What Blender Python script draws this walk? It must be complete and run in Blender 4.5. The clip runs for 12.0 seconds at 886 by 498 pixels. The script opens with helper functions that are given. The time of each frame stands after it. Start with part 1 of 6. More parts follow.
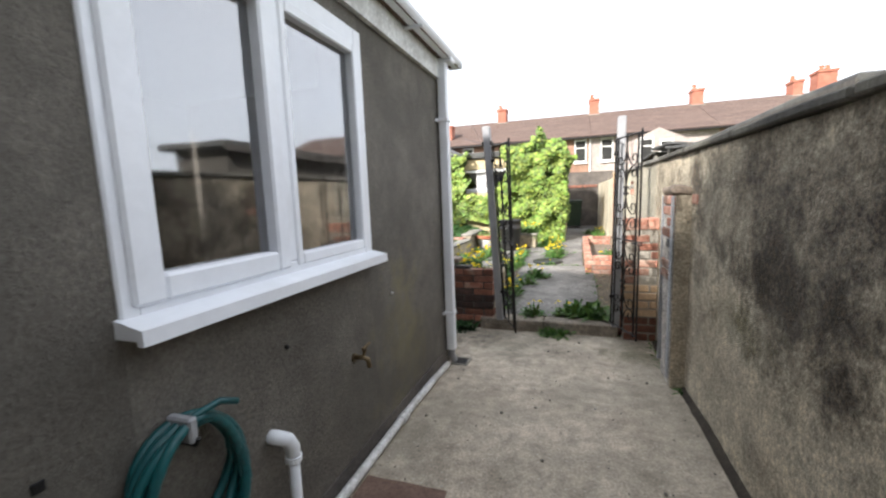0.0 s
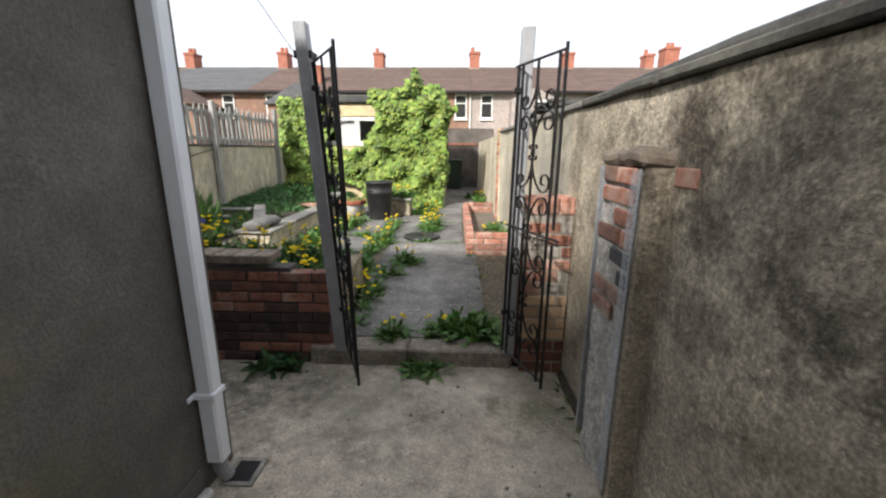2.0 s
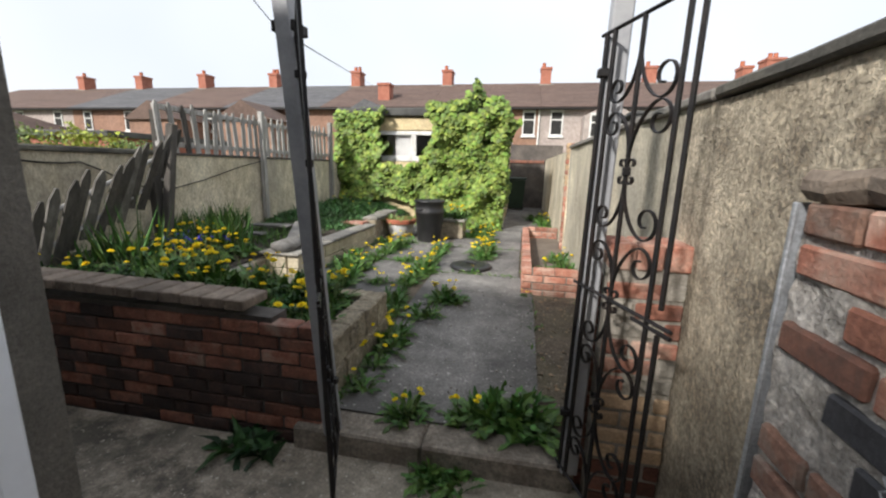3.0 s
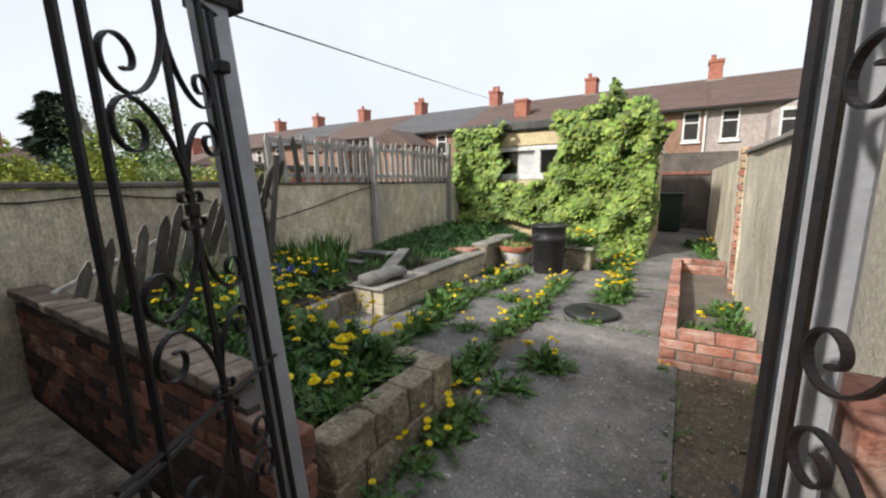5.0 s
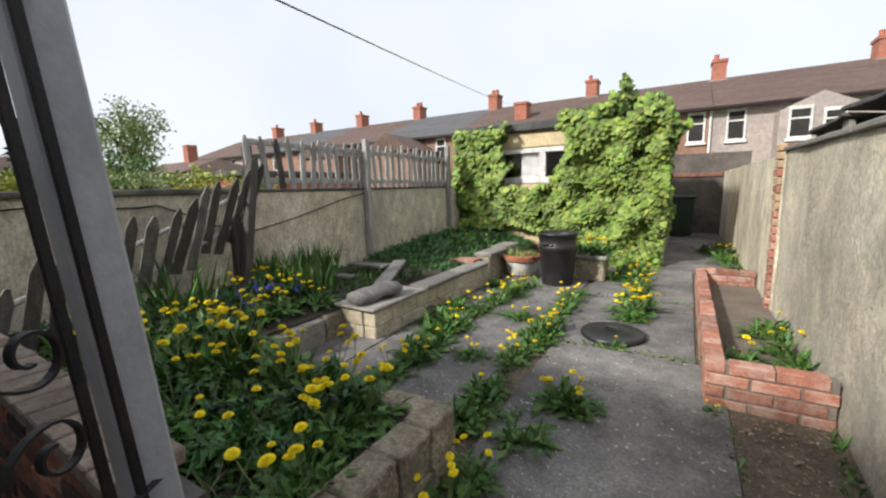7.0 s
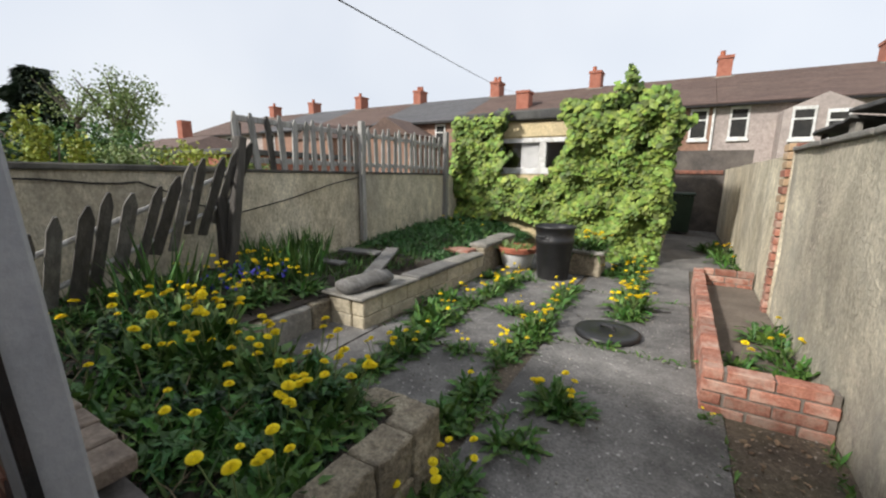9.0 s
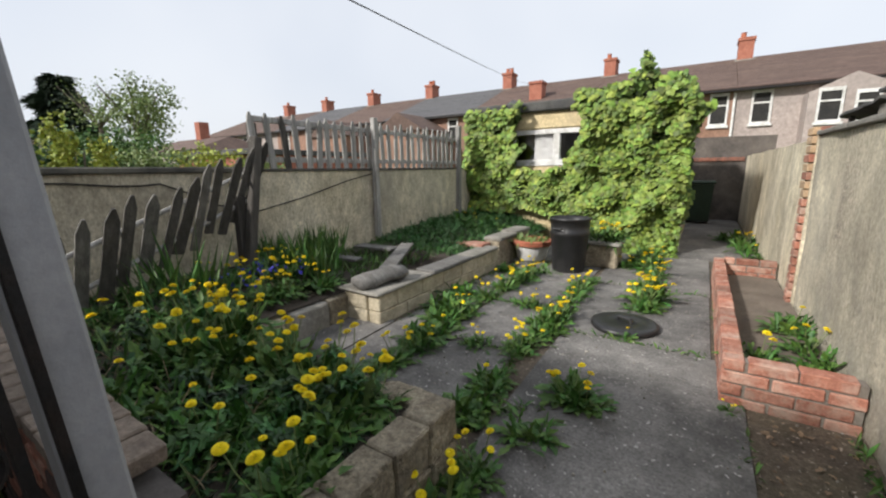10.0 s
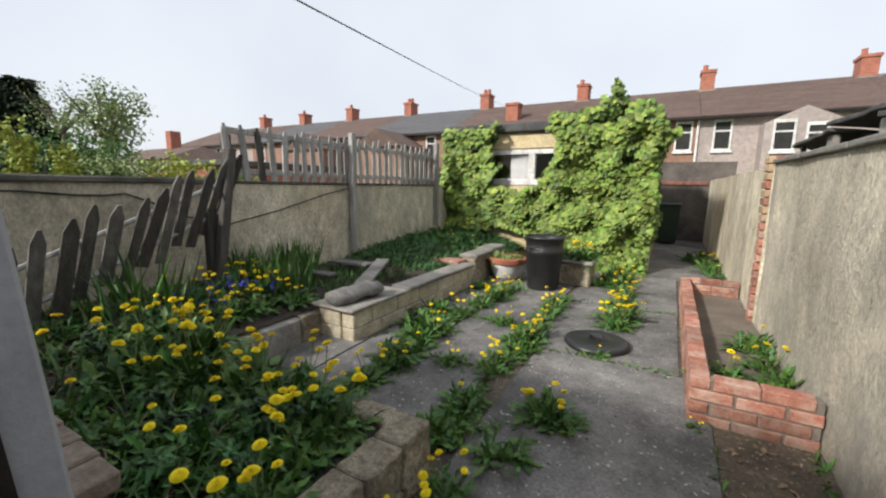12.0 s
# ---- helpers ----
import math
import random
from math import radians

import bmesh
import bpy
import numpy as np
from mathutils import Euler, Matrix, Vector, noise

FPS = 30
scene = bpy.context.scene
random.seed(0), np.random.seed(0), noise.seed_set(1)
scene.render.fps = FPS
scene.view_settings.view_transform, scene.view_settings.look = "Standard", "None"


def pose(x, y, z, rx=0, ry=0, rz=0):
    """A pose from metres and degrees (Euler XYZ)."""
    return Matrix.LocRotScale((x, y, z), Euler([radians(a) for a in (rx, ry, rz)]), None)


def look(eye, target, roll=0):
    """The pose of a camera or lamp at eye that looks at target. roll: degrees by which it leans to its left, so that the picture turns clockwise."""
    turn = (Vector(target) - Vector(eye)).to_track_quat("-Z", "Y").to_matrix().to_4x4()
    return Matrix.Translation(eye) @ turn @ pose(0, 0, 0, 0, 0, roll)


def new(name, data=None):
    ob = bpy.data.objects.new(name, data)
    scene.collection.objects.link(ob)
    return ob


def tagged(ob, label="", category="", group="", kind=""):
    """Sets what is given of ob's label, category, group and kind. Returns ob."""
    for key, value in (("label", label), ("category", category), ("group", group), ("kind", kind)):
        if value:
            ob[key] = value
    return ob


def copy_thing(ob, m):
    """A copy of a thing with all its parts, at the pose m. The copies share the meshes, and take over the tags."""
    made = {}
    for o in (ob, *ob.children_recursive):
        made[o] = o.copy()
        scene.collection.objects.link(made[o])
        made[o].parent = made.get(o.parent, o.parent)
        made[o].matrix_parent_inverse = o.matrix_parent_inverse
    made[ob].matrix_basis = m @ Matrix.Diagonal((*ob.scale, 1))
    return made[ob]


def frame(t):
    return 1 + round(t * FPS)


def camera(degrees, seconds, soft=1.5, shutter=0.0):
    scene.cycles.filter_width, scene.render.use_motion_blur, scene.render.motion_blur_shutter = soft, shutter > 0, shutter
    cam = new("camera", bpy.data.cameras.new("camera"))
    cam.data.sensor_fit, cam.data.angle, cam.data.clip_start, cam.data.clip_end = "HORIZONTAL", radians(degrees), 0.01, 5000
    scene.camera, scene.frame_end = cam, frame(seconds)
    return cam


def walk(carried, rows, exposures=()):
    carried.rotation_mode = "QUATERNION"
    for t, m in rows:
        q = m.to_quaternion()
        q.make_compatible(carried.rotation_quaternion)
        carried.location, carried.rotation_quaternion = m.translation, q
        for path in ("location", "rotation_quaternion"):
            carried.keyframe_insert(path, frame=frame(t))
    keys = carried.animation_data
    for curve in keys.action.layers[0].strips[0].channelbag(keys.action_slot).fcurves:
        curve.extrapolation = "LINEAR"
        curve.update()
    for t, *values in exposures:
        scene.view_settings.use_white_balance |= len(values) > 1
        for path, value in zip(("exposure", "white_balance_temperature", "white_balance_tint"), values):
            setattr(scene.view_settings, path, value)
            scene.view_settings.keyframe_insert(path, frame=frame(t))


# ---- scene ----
cam = camera(95.9, 12.0, soft=2.2, shutter=0.12)
PATH = [
    (0, (0.345, -0.016, 1.372), (-0.289, 1.864, 1.116), -2.1),
    (0.5, (0.309, 0.366, 1.389), (0.144, 2.339, 1.102), -3.0),
    (1, (0.338, 0.823, 1.39), (0.35, 2.797, 1.072), -1.6),
    (1.5, (0.331, 1.238, 1.364), (0.368, 3.196, 0.955), 0.5),
    (2, (0.344, 1.661, 1.382), (0.282, 3.602, 0.903), 0.4),
    (2.5, (0.395, 2.101, 1.358), (0.105, 4.025, 0.892), 2.0),
    (3, (0.431, 2.508, 1.376), (0.06, 4.431, 0.972), 1.5),
    (3.5, (0.408, 2.867, 1.386), (-0.144, 4.752, 1.008), 0.2),
    (3.7, (0.408, 2.963, 1.409), (-0.327, 4.794, 1.086), 0.5),
    (5.3, (0.581, 3.479, 1.426), (-0.445, 5.164, 1.098), -0.8),
    (5.5, (0.581, 3.494, 1.416), (-0.426, 5.193, 1.097), -0.5),
    (6, (0.532, 3.555, 1.414), (-0.394, 5.304, 1.123), -0.4),
    (6.5, (0.398, 3.713, 1.418), (-0.384, 5.531, 1.128), -3.2),
    (7, (0.321, 3.853, 1.424), (-0.705, 5.543, 1.122), -1.4),
    (7.5, (0.326, 3.966, 1.412), (-0.73, 5.606, 0.968), 0.6),
    (7.7, (0.307, 3.959, 1.428), (-0.718, 5.631, 1.038), 1.6),
    (9.3, (0.271, 3.973, 1.428), (-0.731, 5.665, 1.064), 0.9),
    (9.5, (0.283, 3.97, 1.436), (-0.77, 5.628, 1.062), 0.0),
    (10, (0.286, 3.965, 1.431), (-0.777, 5.613, 1.039), -0.6),
    (10.5, (0.286, 3.972, 1.43), (-0.753, 5.637, 1.047), 0.3),
    (11, (0.286, 3.964, 1.432), (-0.761, 5.632, 1.081), 0.3),
    (11.5, (0.288, 3.964, 1.433), (-0.718, 5.658, 1.087), 0.2),
    (12, (0.284, 3.966, 1.437), (-0.685, 5.688, 1.124), 0.9),
]
EXPOSURES = [(0.0, 1.05), (0.5, 0.8), (1.0, 0.62), (1.5, 0.42), (2.0, 0.42), (2.5, 0.32), (3.5, 0.12), (5.5, 0.15), (6.5, 0.25), (7.0, 0.1), (9.5, -0.06), (12.0, -0.03)]
walk(cam, [(t, look(eye, target, roll)) for t, eye, target, roll in PATH], EXPOSURES)

# ---- world, sun ----
SUN_FROM = Vector((-0.42, -0.727, 0.545)).normalized()
elev = math.asin(SUN_FROM.z)
world = bpy.data.worlds.new("sky")
scene.world = world
world.use_nodes = True
wn = world.node_tree.nodes
wl = world.node_tree.links
bg = wn["Background"]
sky = wn.new("ShaderNodeTexSky")
sky.sky_type = "NISHITA"
sky.sun_disc = False
sky.sun_elevation = elev
sky.sun_rotation = math.atan2(SUN_FROM.x, SUN_FROM.y)
sky.dust_density, sky.air_density, sky.ozone_density = 4.0, 1.0, 1.0
haze = wn.new("ShaderNodeMix")
haze.data_type = "RGBA"
haze.inputs[0].default_value = 0.72
cloud_coord = wn.new("ShaderNodeTexCoord")
cloud = wn.new("ShaderNodeTexNoise")
cloud.inputs["Scale"].default_value, cloud.inputs["Detail"].default_value = 1.6, 3
cloud_ramp = wn.new("ShaderNodeValToRGB")
cloud_ramp.color_ramp.elements[0].position, cloud_ramp.color_ramp.elements[1].position = 0.3, 0.7
cloud_ramp.color_ramp.elements[0].color = (10.4, 11.1, 12.4, 1)
cloud_ramp.color_ramp.elements[1].color = (12.9, 13.3, 14.0, 1)
wl.new(cloud_coord.outputs["Generated"], cloud.inputs["Vector"])
wl.new(cloud.outputs["Fac"], cloud_ramp.inputs[0])
wl.new(sky.outputs[0], haze.inputs[6])
wl.new(cloud_ramp.outputs[0], haze.inputs[7])
wl.new(haze.outputs[2], bg.inputs[0])
bg.inputs[1].default_value = 0.092

sun = new("sun", bpy.data.lights.new("sun", "SUN"))
sun.data.energy, sun.data.angle, sun.data.color = 5.0, radians(4.0), (1.0, 0.96, 0.91)
sun.matrix_world = look(SUN_FROM * 30, (0, 0, 0))

# ---- materials ----
MATS = {}


def surf(name, c1, c2, scale=3.0, rough=0.85, bump=0.3, bscale=60.0, stain=None, sscale=1.2, samount=0.5, vary=0.0,
         metal=0.0, island=0.0, speck=None, spscale=90.0, stretch=None, island_hue=0.0, mottle=0.5, blots=(), grain=0.5, pebble=0.0):
    """A two-scale procedural surface: broad colour change, fine grain, relief, optional stains, specks and piece-to-piece change."""
    if name in MATS:
        return MATS[name]
    m = bpy.data.materials.new(name)
    m.use_nodes = True
    n, l = m.node_tree.nodes, m.node_tree.links
    p = n["Principled BSDF"]
    p.inputs["Roughness"].default_value, p.inputs["Metallic"].default_value = rough, metal
    tc = n.new("ShaderNodeTexCoord")
    info = n.new("ShaderNodeObjectInfo")
    mp = n.new("ShaderNodeMapping")
    if stretch:
        mp.inputs["Scale"].default_value = stretch
    off = n.new("ShaderNodeVectorMath")
    off.operation = "SCALE"
    off.inputs[0].default_value = (37.0, 17.0, 9.0)
    l.new(info.outputs["Random"], off.inputs["Scale"])
    l.new(off.outputs[0], mp.inputs["Location"])
    l.new(tc.outputs["Object"], mp.inputs["Vector"])

    def tex(sc, det=6, rg=0.6):
        t = n.new("ShaderNodeTexNoise")
        t.inputs["Scale"].default_value, t.inputs["Detail"].default_value, t.inputs["Roughness"].default_value = sc, det, rg
        l.new(mp.outputs[0], t.inputs["Vector"])
        return t.outputs["Fac"]

    def ramp(fac, lo, hi, a=(0, 0, 0, 1), b=(1, 1, 1, 1)):
        r = n.new("ShaderNodeValToRGB")
        r.color_ramp.elements[0].position, r.color_ramp.elements[1].position = lo, hi
        r.color_ramp.elements[0].color, r.color_ramp.elements[1].color = a, b
        l.new(fac, r.inputs[0])
        return r.outputs[0]

    def mix(fac, a, b, kind="MIX"):
        x = n.new("ShaderNodeMix")
        x.data_type, x.blend_type = "RGBA", kind
        for sock, v in ((0, fac), (6, a), (7, b)):
            if isinstance(v, (float, int)):
                x.inputs[sock].default_value = v
            elif isinstance(v, tuple):
                x.inputs[sock].default_value = (*v[:3], 1)
            else:
                l.new(v, x.inputs[sock])
        return x.outputs[2]

    col = ramp(tex(scale), 0.32, 0.68, (*c1, 1), (*c2, 1))
    fine = tex(bscale, 5, 0.7)
    col = mix(grain, col, ramp(fine, 0.3, 0.7, (0.45, 0.45, 0.45, 1), (1.5, 1.5, 1.5, 1)), "MULTIPLY")
    if mottle:
        col = mix(mottle, col, ramp(tex(scale * 5.3, 5, 0.7), 0.3, 0.7, (0.6, 0.6, 0.6, 1), (1.35, 1.35, 1.35, 1)), "MULTIPLY")
    if pebble:
        col = mix(pebble, col, ramp(tex(75, 3, 0.65), 0.36, 0.64, (0.4, 0.38, 0.36, 1), (1.55, 1.55, 1.55, 1)), "MULTIPLY")
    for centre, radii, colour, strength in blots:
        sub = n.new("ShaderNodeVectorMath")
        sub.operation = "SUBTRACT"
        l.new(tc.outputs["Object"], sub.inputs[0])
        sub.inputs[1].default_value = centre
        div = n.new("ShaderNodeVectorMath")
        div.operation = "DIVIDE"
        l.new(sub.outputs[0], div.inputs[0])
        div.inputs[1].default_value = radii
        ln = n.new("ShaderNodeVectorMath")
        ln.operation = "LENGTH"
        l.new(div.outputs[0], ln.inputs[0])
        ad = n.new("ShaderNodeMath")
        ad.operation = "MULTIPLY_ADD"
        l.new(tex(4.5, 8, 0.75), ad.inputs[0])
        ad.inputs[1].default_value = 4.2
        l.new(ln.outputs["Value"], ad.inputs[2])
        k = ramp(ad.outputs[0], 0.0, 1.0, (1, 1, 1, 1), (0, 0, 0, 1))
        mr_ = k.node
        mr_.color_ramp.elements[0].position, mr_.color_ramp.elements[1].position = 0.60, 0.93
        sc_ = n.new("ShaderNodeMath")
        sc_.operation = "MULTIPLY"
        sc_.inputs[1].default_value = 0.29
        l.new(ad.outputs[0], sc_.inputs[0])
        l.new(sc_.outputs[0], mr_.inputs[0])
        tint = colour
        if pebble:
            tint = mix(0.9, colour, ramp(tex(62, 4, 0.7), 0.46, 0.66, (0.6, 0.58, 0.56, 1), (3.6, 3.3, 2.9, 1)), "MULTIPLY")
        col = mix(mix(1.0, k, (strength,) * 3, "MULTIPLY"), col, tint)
    if stain:
        col = mix(mix(1.0, ramp(tex(sscale, 7, 0.65), 0.45, 0.66), (samount,) * 3, "MULTIPLY"), col, stain)
    if speck:
        col = mix(ramp(tex(spscale, 2, 0.5), 0.66, 0.72), col, speck)
    if vary or island:
        rnd = info.outputs["Random"]
        if island:
            geo = n.new("ShaderNodeNewGeometry")
            rnd = geo.outputs["Random Per Island"]
        hs = n.new("ShaderNodeHueSaturation")
        mr = n.new("ShaderNodeMapRange")
        amt = vary or island
        mr.inputs["To Min"].default_value, mr.inputs["To Max"].default_value = 1 - amt, 1 + amt
        l.new(rnd, mr.inputs["Value"])
        l.new(mr.outputs[0], hs.inputs["Value"])
        if island_hue:
            mh = n.new("ShaderNodeMapRange")
            mh.inputs["To Min"].default_value, mh.inputs["To Max"].default_value = 0.5 - island_hue, 0.5 + island_hue
            wr = n.new("ShaderNodeMath")
            wr.operation = "FRACT"
            ml = n.new("ShaderNodeMath")
            ml.operation = "MULTIPLY"
            ml.inputs[1].default_value = 7.3
            l.new(rnd, ml.inputs[0])
            l.new(ml.outputs[0], wr.inputs[0])
            l.new(wr.outputs[0], mh.inputs["Value"])
            l.new(mh.outputs[0], hs.inputs["Hue"])
        l.new(col, hs.inputs["Color"])
        col = hs.outputs[0]
    l.new(col, p.inputs["Base Color"])
    if bump:
        b = n.new("ShaderNodeBump")
        b.inputs["Strength"].default_value, b.inputs["Distance"].default_value = bump, 0.03 if pebble else 0.01
        l.new(fine, b.inputs["Height"])
        l.new(b.outputs[0], p.inputs["Normal"])
    MATS[name] = m
    return m


def glass_mat():
    m = bpy.data.materials.new("window_glass")
    m.use_nodes = True
    p = m.node_tree.nodes["Principled BSDF"]
    p.inputs["Base Color"].default_value = (0.9, 0.9, 0.92, 1)
    p.inputs["Roughness"].default_value, p.inputs["Transmission Weight"].default_value, p.inputs["IOR"].default_value = 0.03, 1.0, 2.6
    return m


GLASS = glass_mat()

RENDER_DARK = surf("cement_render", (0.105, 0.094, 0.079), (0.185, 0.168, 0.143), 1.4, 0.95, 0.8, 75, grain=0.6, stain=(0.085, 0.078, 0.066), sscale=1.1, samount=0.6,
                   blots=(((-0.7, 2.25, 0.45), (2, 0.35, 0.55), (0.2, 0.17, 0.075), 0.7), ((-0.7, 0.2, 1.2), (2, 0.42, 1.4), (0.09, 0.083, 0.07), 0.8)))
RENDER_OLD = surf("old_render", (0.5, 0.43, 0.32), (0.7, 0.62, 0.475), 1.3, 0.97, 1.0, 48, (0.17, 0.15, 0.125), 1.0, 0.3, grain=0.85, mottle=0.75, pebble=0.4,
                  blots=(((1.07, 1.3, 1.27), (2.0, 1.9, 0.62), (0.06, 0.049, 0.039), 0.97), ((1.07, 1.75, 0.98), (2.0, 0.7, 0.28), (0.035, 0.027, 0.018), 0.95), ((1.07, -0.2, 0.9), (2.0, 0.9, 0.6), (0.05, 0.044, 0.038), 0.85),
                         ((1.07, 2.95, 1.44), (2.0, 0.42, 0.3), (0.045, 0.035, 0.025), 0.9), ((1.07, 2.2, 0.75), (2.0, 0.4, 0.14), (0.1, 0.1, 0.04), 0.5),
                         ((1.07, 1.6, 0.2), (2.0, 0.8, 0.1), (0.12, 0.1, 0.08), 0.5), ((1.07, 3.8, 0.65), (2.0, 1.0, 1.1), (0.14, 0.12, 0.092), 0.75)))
RENDER_CREAM = surf("cream_render", (0.46, 0.4, 0.285), (0.68, 0.615, 0.47), 1.6, 0.95, 0.8, 48, (0.23, 0.21, 0.175), 1.1, 0.65, grain=0.7, mottle=0.9, stretch=(1, 1, 0.6))
RENDER_GARDEN = surf("flaking_cream_render", (0.34, 0.305, 0.235), (0.66, 0.6, 0.46), 0.9, 0.95, 0.8, 40, (0.25, 0.235, 0.205), 1.3, 0.7, grain=0.6, mottle=0.6, stretch=(1, 1, 0.7), pebble=0.2,
                     blots=(((1.07, 5.3, 0.2), (2.0, 0.9, 0.25), (0.16, 0.14, 0.11), 0.7), ((1.07, 7.6, 1.2), (2.0, 0.35, 0.7), (0.25, 0.23, 0.2), 0.75), ((1.07, 5.9, 1.2), (2.0, 0.5, 0.3), (0.28, 0.25, 0.2), 0.6)))
# first blot paints the passage's shade beside the low wall; second is a greenish stain
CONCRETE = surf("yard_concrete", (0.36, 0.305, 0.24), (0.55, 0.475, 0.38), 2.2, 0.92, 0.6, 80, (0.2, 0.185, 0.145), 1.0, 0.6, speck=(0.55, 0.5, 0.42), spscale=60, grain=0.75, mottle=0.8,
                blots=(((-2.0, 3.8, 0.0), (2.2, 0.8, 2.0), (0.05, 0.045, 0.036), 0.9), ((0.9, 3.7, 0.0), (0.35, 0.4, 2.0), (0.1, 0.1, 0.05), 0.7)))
PATH_GREY = surf("path_concrete", (0.105, 0.1, 0.095), (0.25, 0.237, 0.22), 1.1, 0.92, 0.8, 60, (0.06, 0.057, 0.053), 1.3, 0.7, speck=(0.45, 0.43, 0.4), spscale=38, grain=0.8, mottle=0.8)
SOIL = surf("soil", (0.03, 0.024, 0.018), (0.075, 0.06, 0.045), 6, 1.0, 0.9, 40, (0.03, 0.025, 0.018), 3, 0.6)
DIRT = surf("mossy_dirt", (0.075, 0.06, 0.045), (0.14, 0.11, 0.08), 4, 1.0, 0.7, 60, (0.07, 0.07, 0.03), 2.4, 0.35, speck=(0.4, 0.34, 0.28), spscale=50, grain=0.9, mottle=0.9)
BRICK_RED = surf("red_brick", (0.27, 0.105, 0.07), (0.45, 0.2, 0.135), 14, 0.93, 0.8, 70, (0.4, 0.32, 0.26), 7, 0.75, vary=0.35)
BRICK_OLD = surf("old_brick", (0.17, 0.065, 0.045), (0.30, 0.13, 0.085), 10, 0.95, 0.7, 70, (0.08, 0.06, 0.05), 6, 0.7, vary=0.4)
BRICK_BUFF = surf("buff_brick", (0.42, 0.29, 0.17), (0.52, 0.38, 0.25), 12, 0.93, 0.5, 80, (0.3, 0.2, 0.13), 8, 0.4, vary=0.15)
BRICK_BLUE = surf("blue_brick", (0.03, 0.03, 0.035), (0.06, 0.06, 0.068), 12, 0.6, 0.4, 80)
# near-black brick: the low wall's deep shade put into its colour
BRICK_SHADED = surf("shade_dark_brick", (0.04, 0.025, 0.022), (0.095, 0.052, 0.042), 10, 0.95, 0.7, 70, (0.035, 0.03, 0.028), 6, 0.7, vary=0.4)
MORTAR = surf("mortar", (0.25, 0.225, 0.19), (0.38, 0.35, 0.3), 8, 0.97, 0.8, 90, (0.13, 0.12, 0.1), 4, 0.6)
WHITE_UPVC = surf("white_plastic", (0.78, 0.8, 0.84), (0.83, 0.85, 0.88), 2, 0.35, 0.02, 30, (0.66, 0.66, 0.66), 3, 0.25, grain=0.04, mottle=0.08)
WHITE_PAINT = surf("weathered_white_paint", (0.62, 0.62, 0.6), (0.75, 0.75, 0.73), 4, 0.7, 0.3, 50, (0.36, 0.34, 0.3), 6, 0.6)
POST_PAINT = surf("faded_grey_paint", (0.25, 0.254, 0.268), (0.34, 0.345, 0.36), 5, 0.42, 0.2, 60, (0.34, 0.335, 0.33), 5, 0.4, grain=0.15, mottle=0.2)
IRON = surf("black_painted_iron", (0.006, 0.006, 0.007), (0.014, 0.013, 0.013), 20, 0.5, 0.3, 120, (0.03, 0.017, 0.012), 14, 0.35)
IRON.node_tree.nodes["Principled BSDF"].inputs["Specular IOR Level"].default_value = 0.25
STEEL = surf("galvanised_bead", (0.38, 0.4, 0.43), (0.5, 0.52, 0.55), 20, 0.5, 0.2, 100, (0.25, 0.24, 0.23), 9, 0.4, metal=0.6)
FELT = surf("roof_felt", (0.045, 0.045, 0.045), (0.09, 0.09, 0.088), 3, 0.95, 0.5, 90, (0.15, 0.15, 0.13), 2, 0.4)
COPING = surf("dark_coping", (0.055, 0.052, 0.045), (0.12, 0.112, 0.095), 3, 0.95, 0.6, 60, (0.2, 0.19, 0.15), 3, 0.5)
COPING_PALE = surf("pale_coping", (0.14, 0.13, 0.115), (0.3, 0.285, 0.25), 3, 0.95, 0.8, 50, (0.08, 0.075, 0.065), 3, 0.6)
STONE = surf("worn_stone", (0.27, 0.225, 0.155), (0.46, 0.4, 0.295), 6, 0.95, 1.0, 40, (0.14, 0.115, 0.085), 4, 0.75, vary=0.15, grain=0.8, mottle=0.8, pebble=0.25)
STONE_SLAB = surf("weathered_slab", (0.2, 0.19, 0.165), (0.33, 0.31, 0.27), 5, 0.95, 0.6, 60, (0.12, 0.11, 0.09), 4, 0.6, vary=0.15)
WOOD_GREY = surf("weathered_wood", (0.24, 0.232, 0.218), (0.42, 0.408, 0.385), 8, 0.92, 0.5, 45, (0.13, 0.12, 0.1), 5, 0.5, vary=0.2, stretch=(3, 3, 0.25))
# weathered wood, darkened further to carry the shade on the broken fence
WOOD_DARK = surf("shade_dark_weathered_wood", (0.045, 0.04, 0.035), (0.105, 0.095, 0.083), 8, 0.92, 0.5, 45, (0.05, 0.045, 0.04), 5, 0.5, vary=0.3, stretch=(3, 3, 0.25))
WOOD_MID = surf("mid_weathered_wood", (0.09, 0.083, 0.074), (0.2, 0.187, 0.168), 8, 0.92, 0.6, 45, (0.06, 0.055, 0.048), 5, 0.6, vary=0.25, stretch=(3, 3, 0.25))
BLACK_PLASTIC = surf("black_plastic", (0.012, 0.012, 0.013), (0.02, 0.02, 0.021), 6, 0.42, 0.1, 60, (0.05, 0.048, 0.045), 5, 0.3)
GREEN_PLASTIC = surf("dark_green_plastic", (0.012, 0.03, 0.018), (0.02, 0.042, 0.026), 6, 0.45, 0.05, 60)
HOSE_GREEN = surf("green_hose", (0.004, 0.06, 0.066), (0.006, 0.095, 0.1), 8, 0.4, 0.05, 60)
TERRACOTTA = surf("terracotta", (0.32, 0.1, 0.055), (0.42, 0.15, 0.085), 8, 0.9, 0.3, 60)
TILE_BROWN = surf("brown_roof_tiles", (0.085, 0.055, 0.045), (0.13, 0.085, 0.068), 0.6, 0.9, 0.4, 8, (0.16, 0.11, 0.085), 0.5, 0.4)
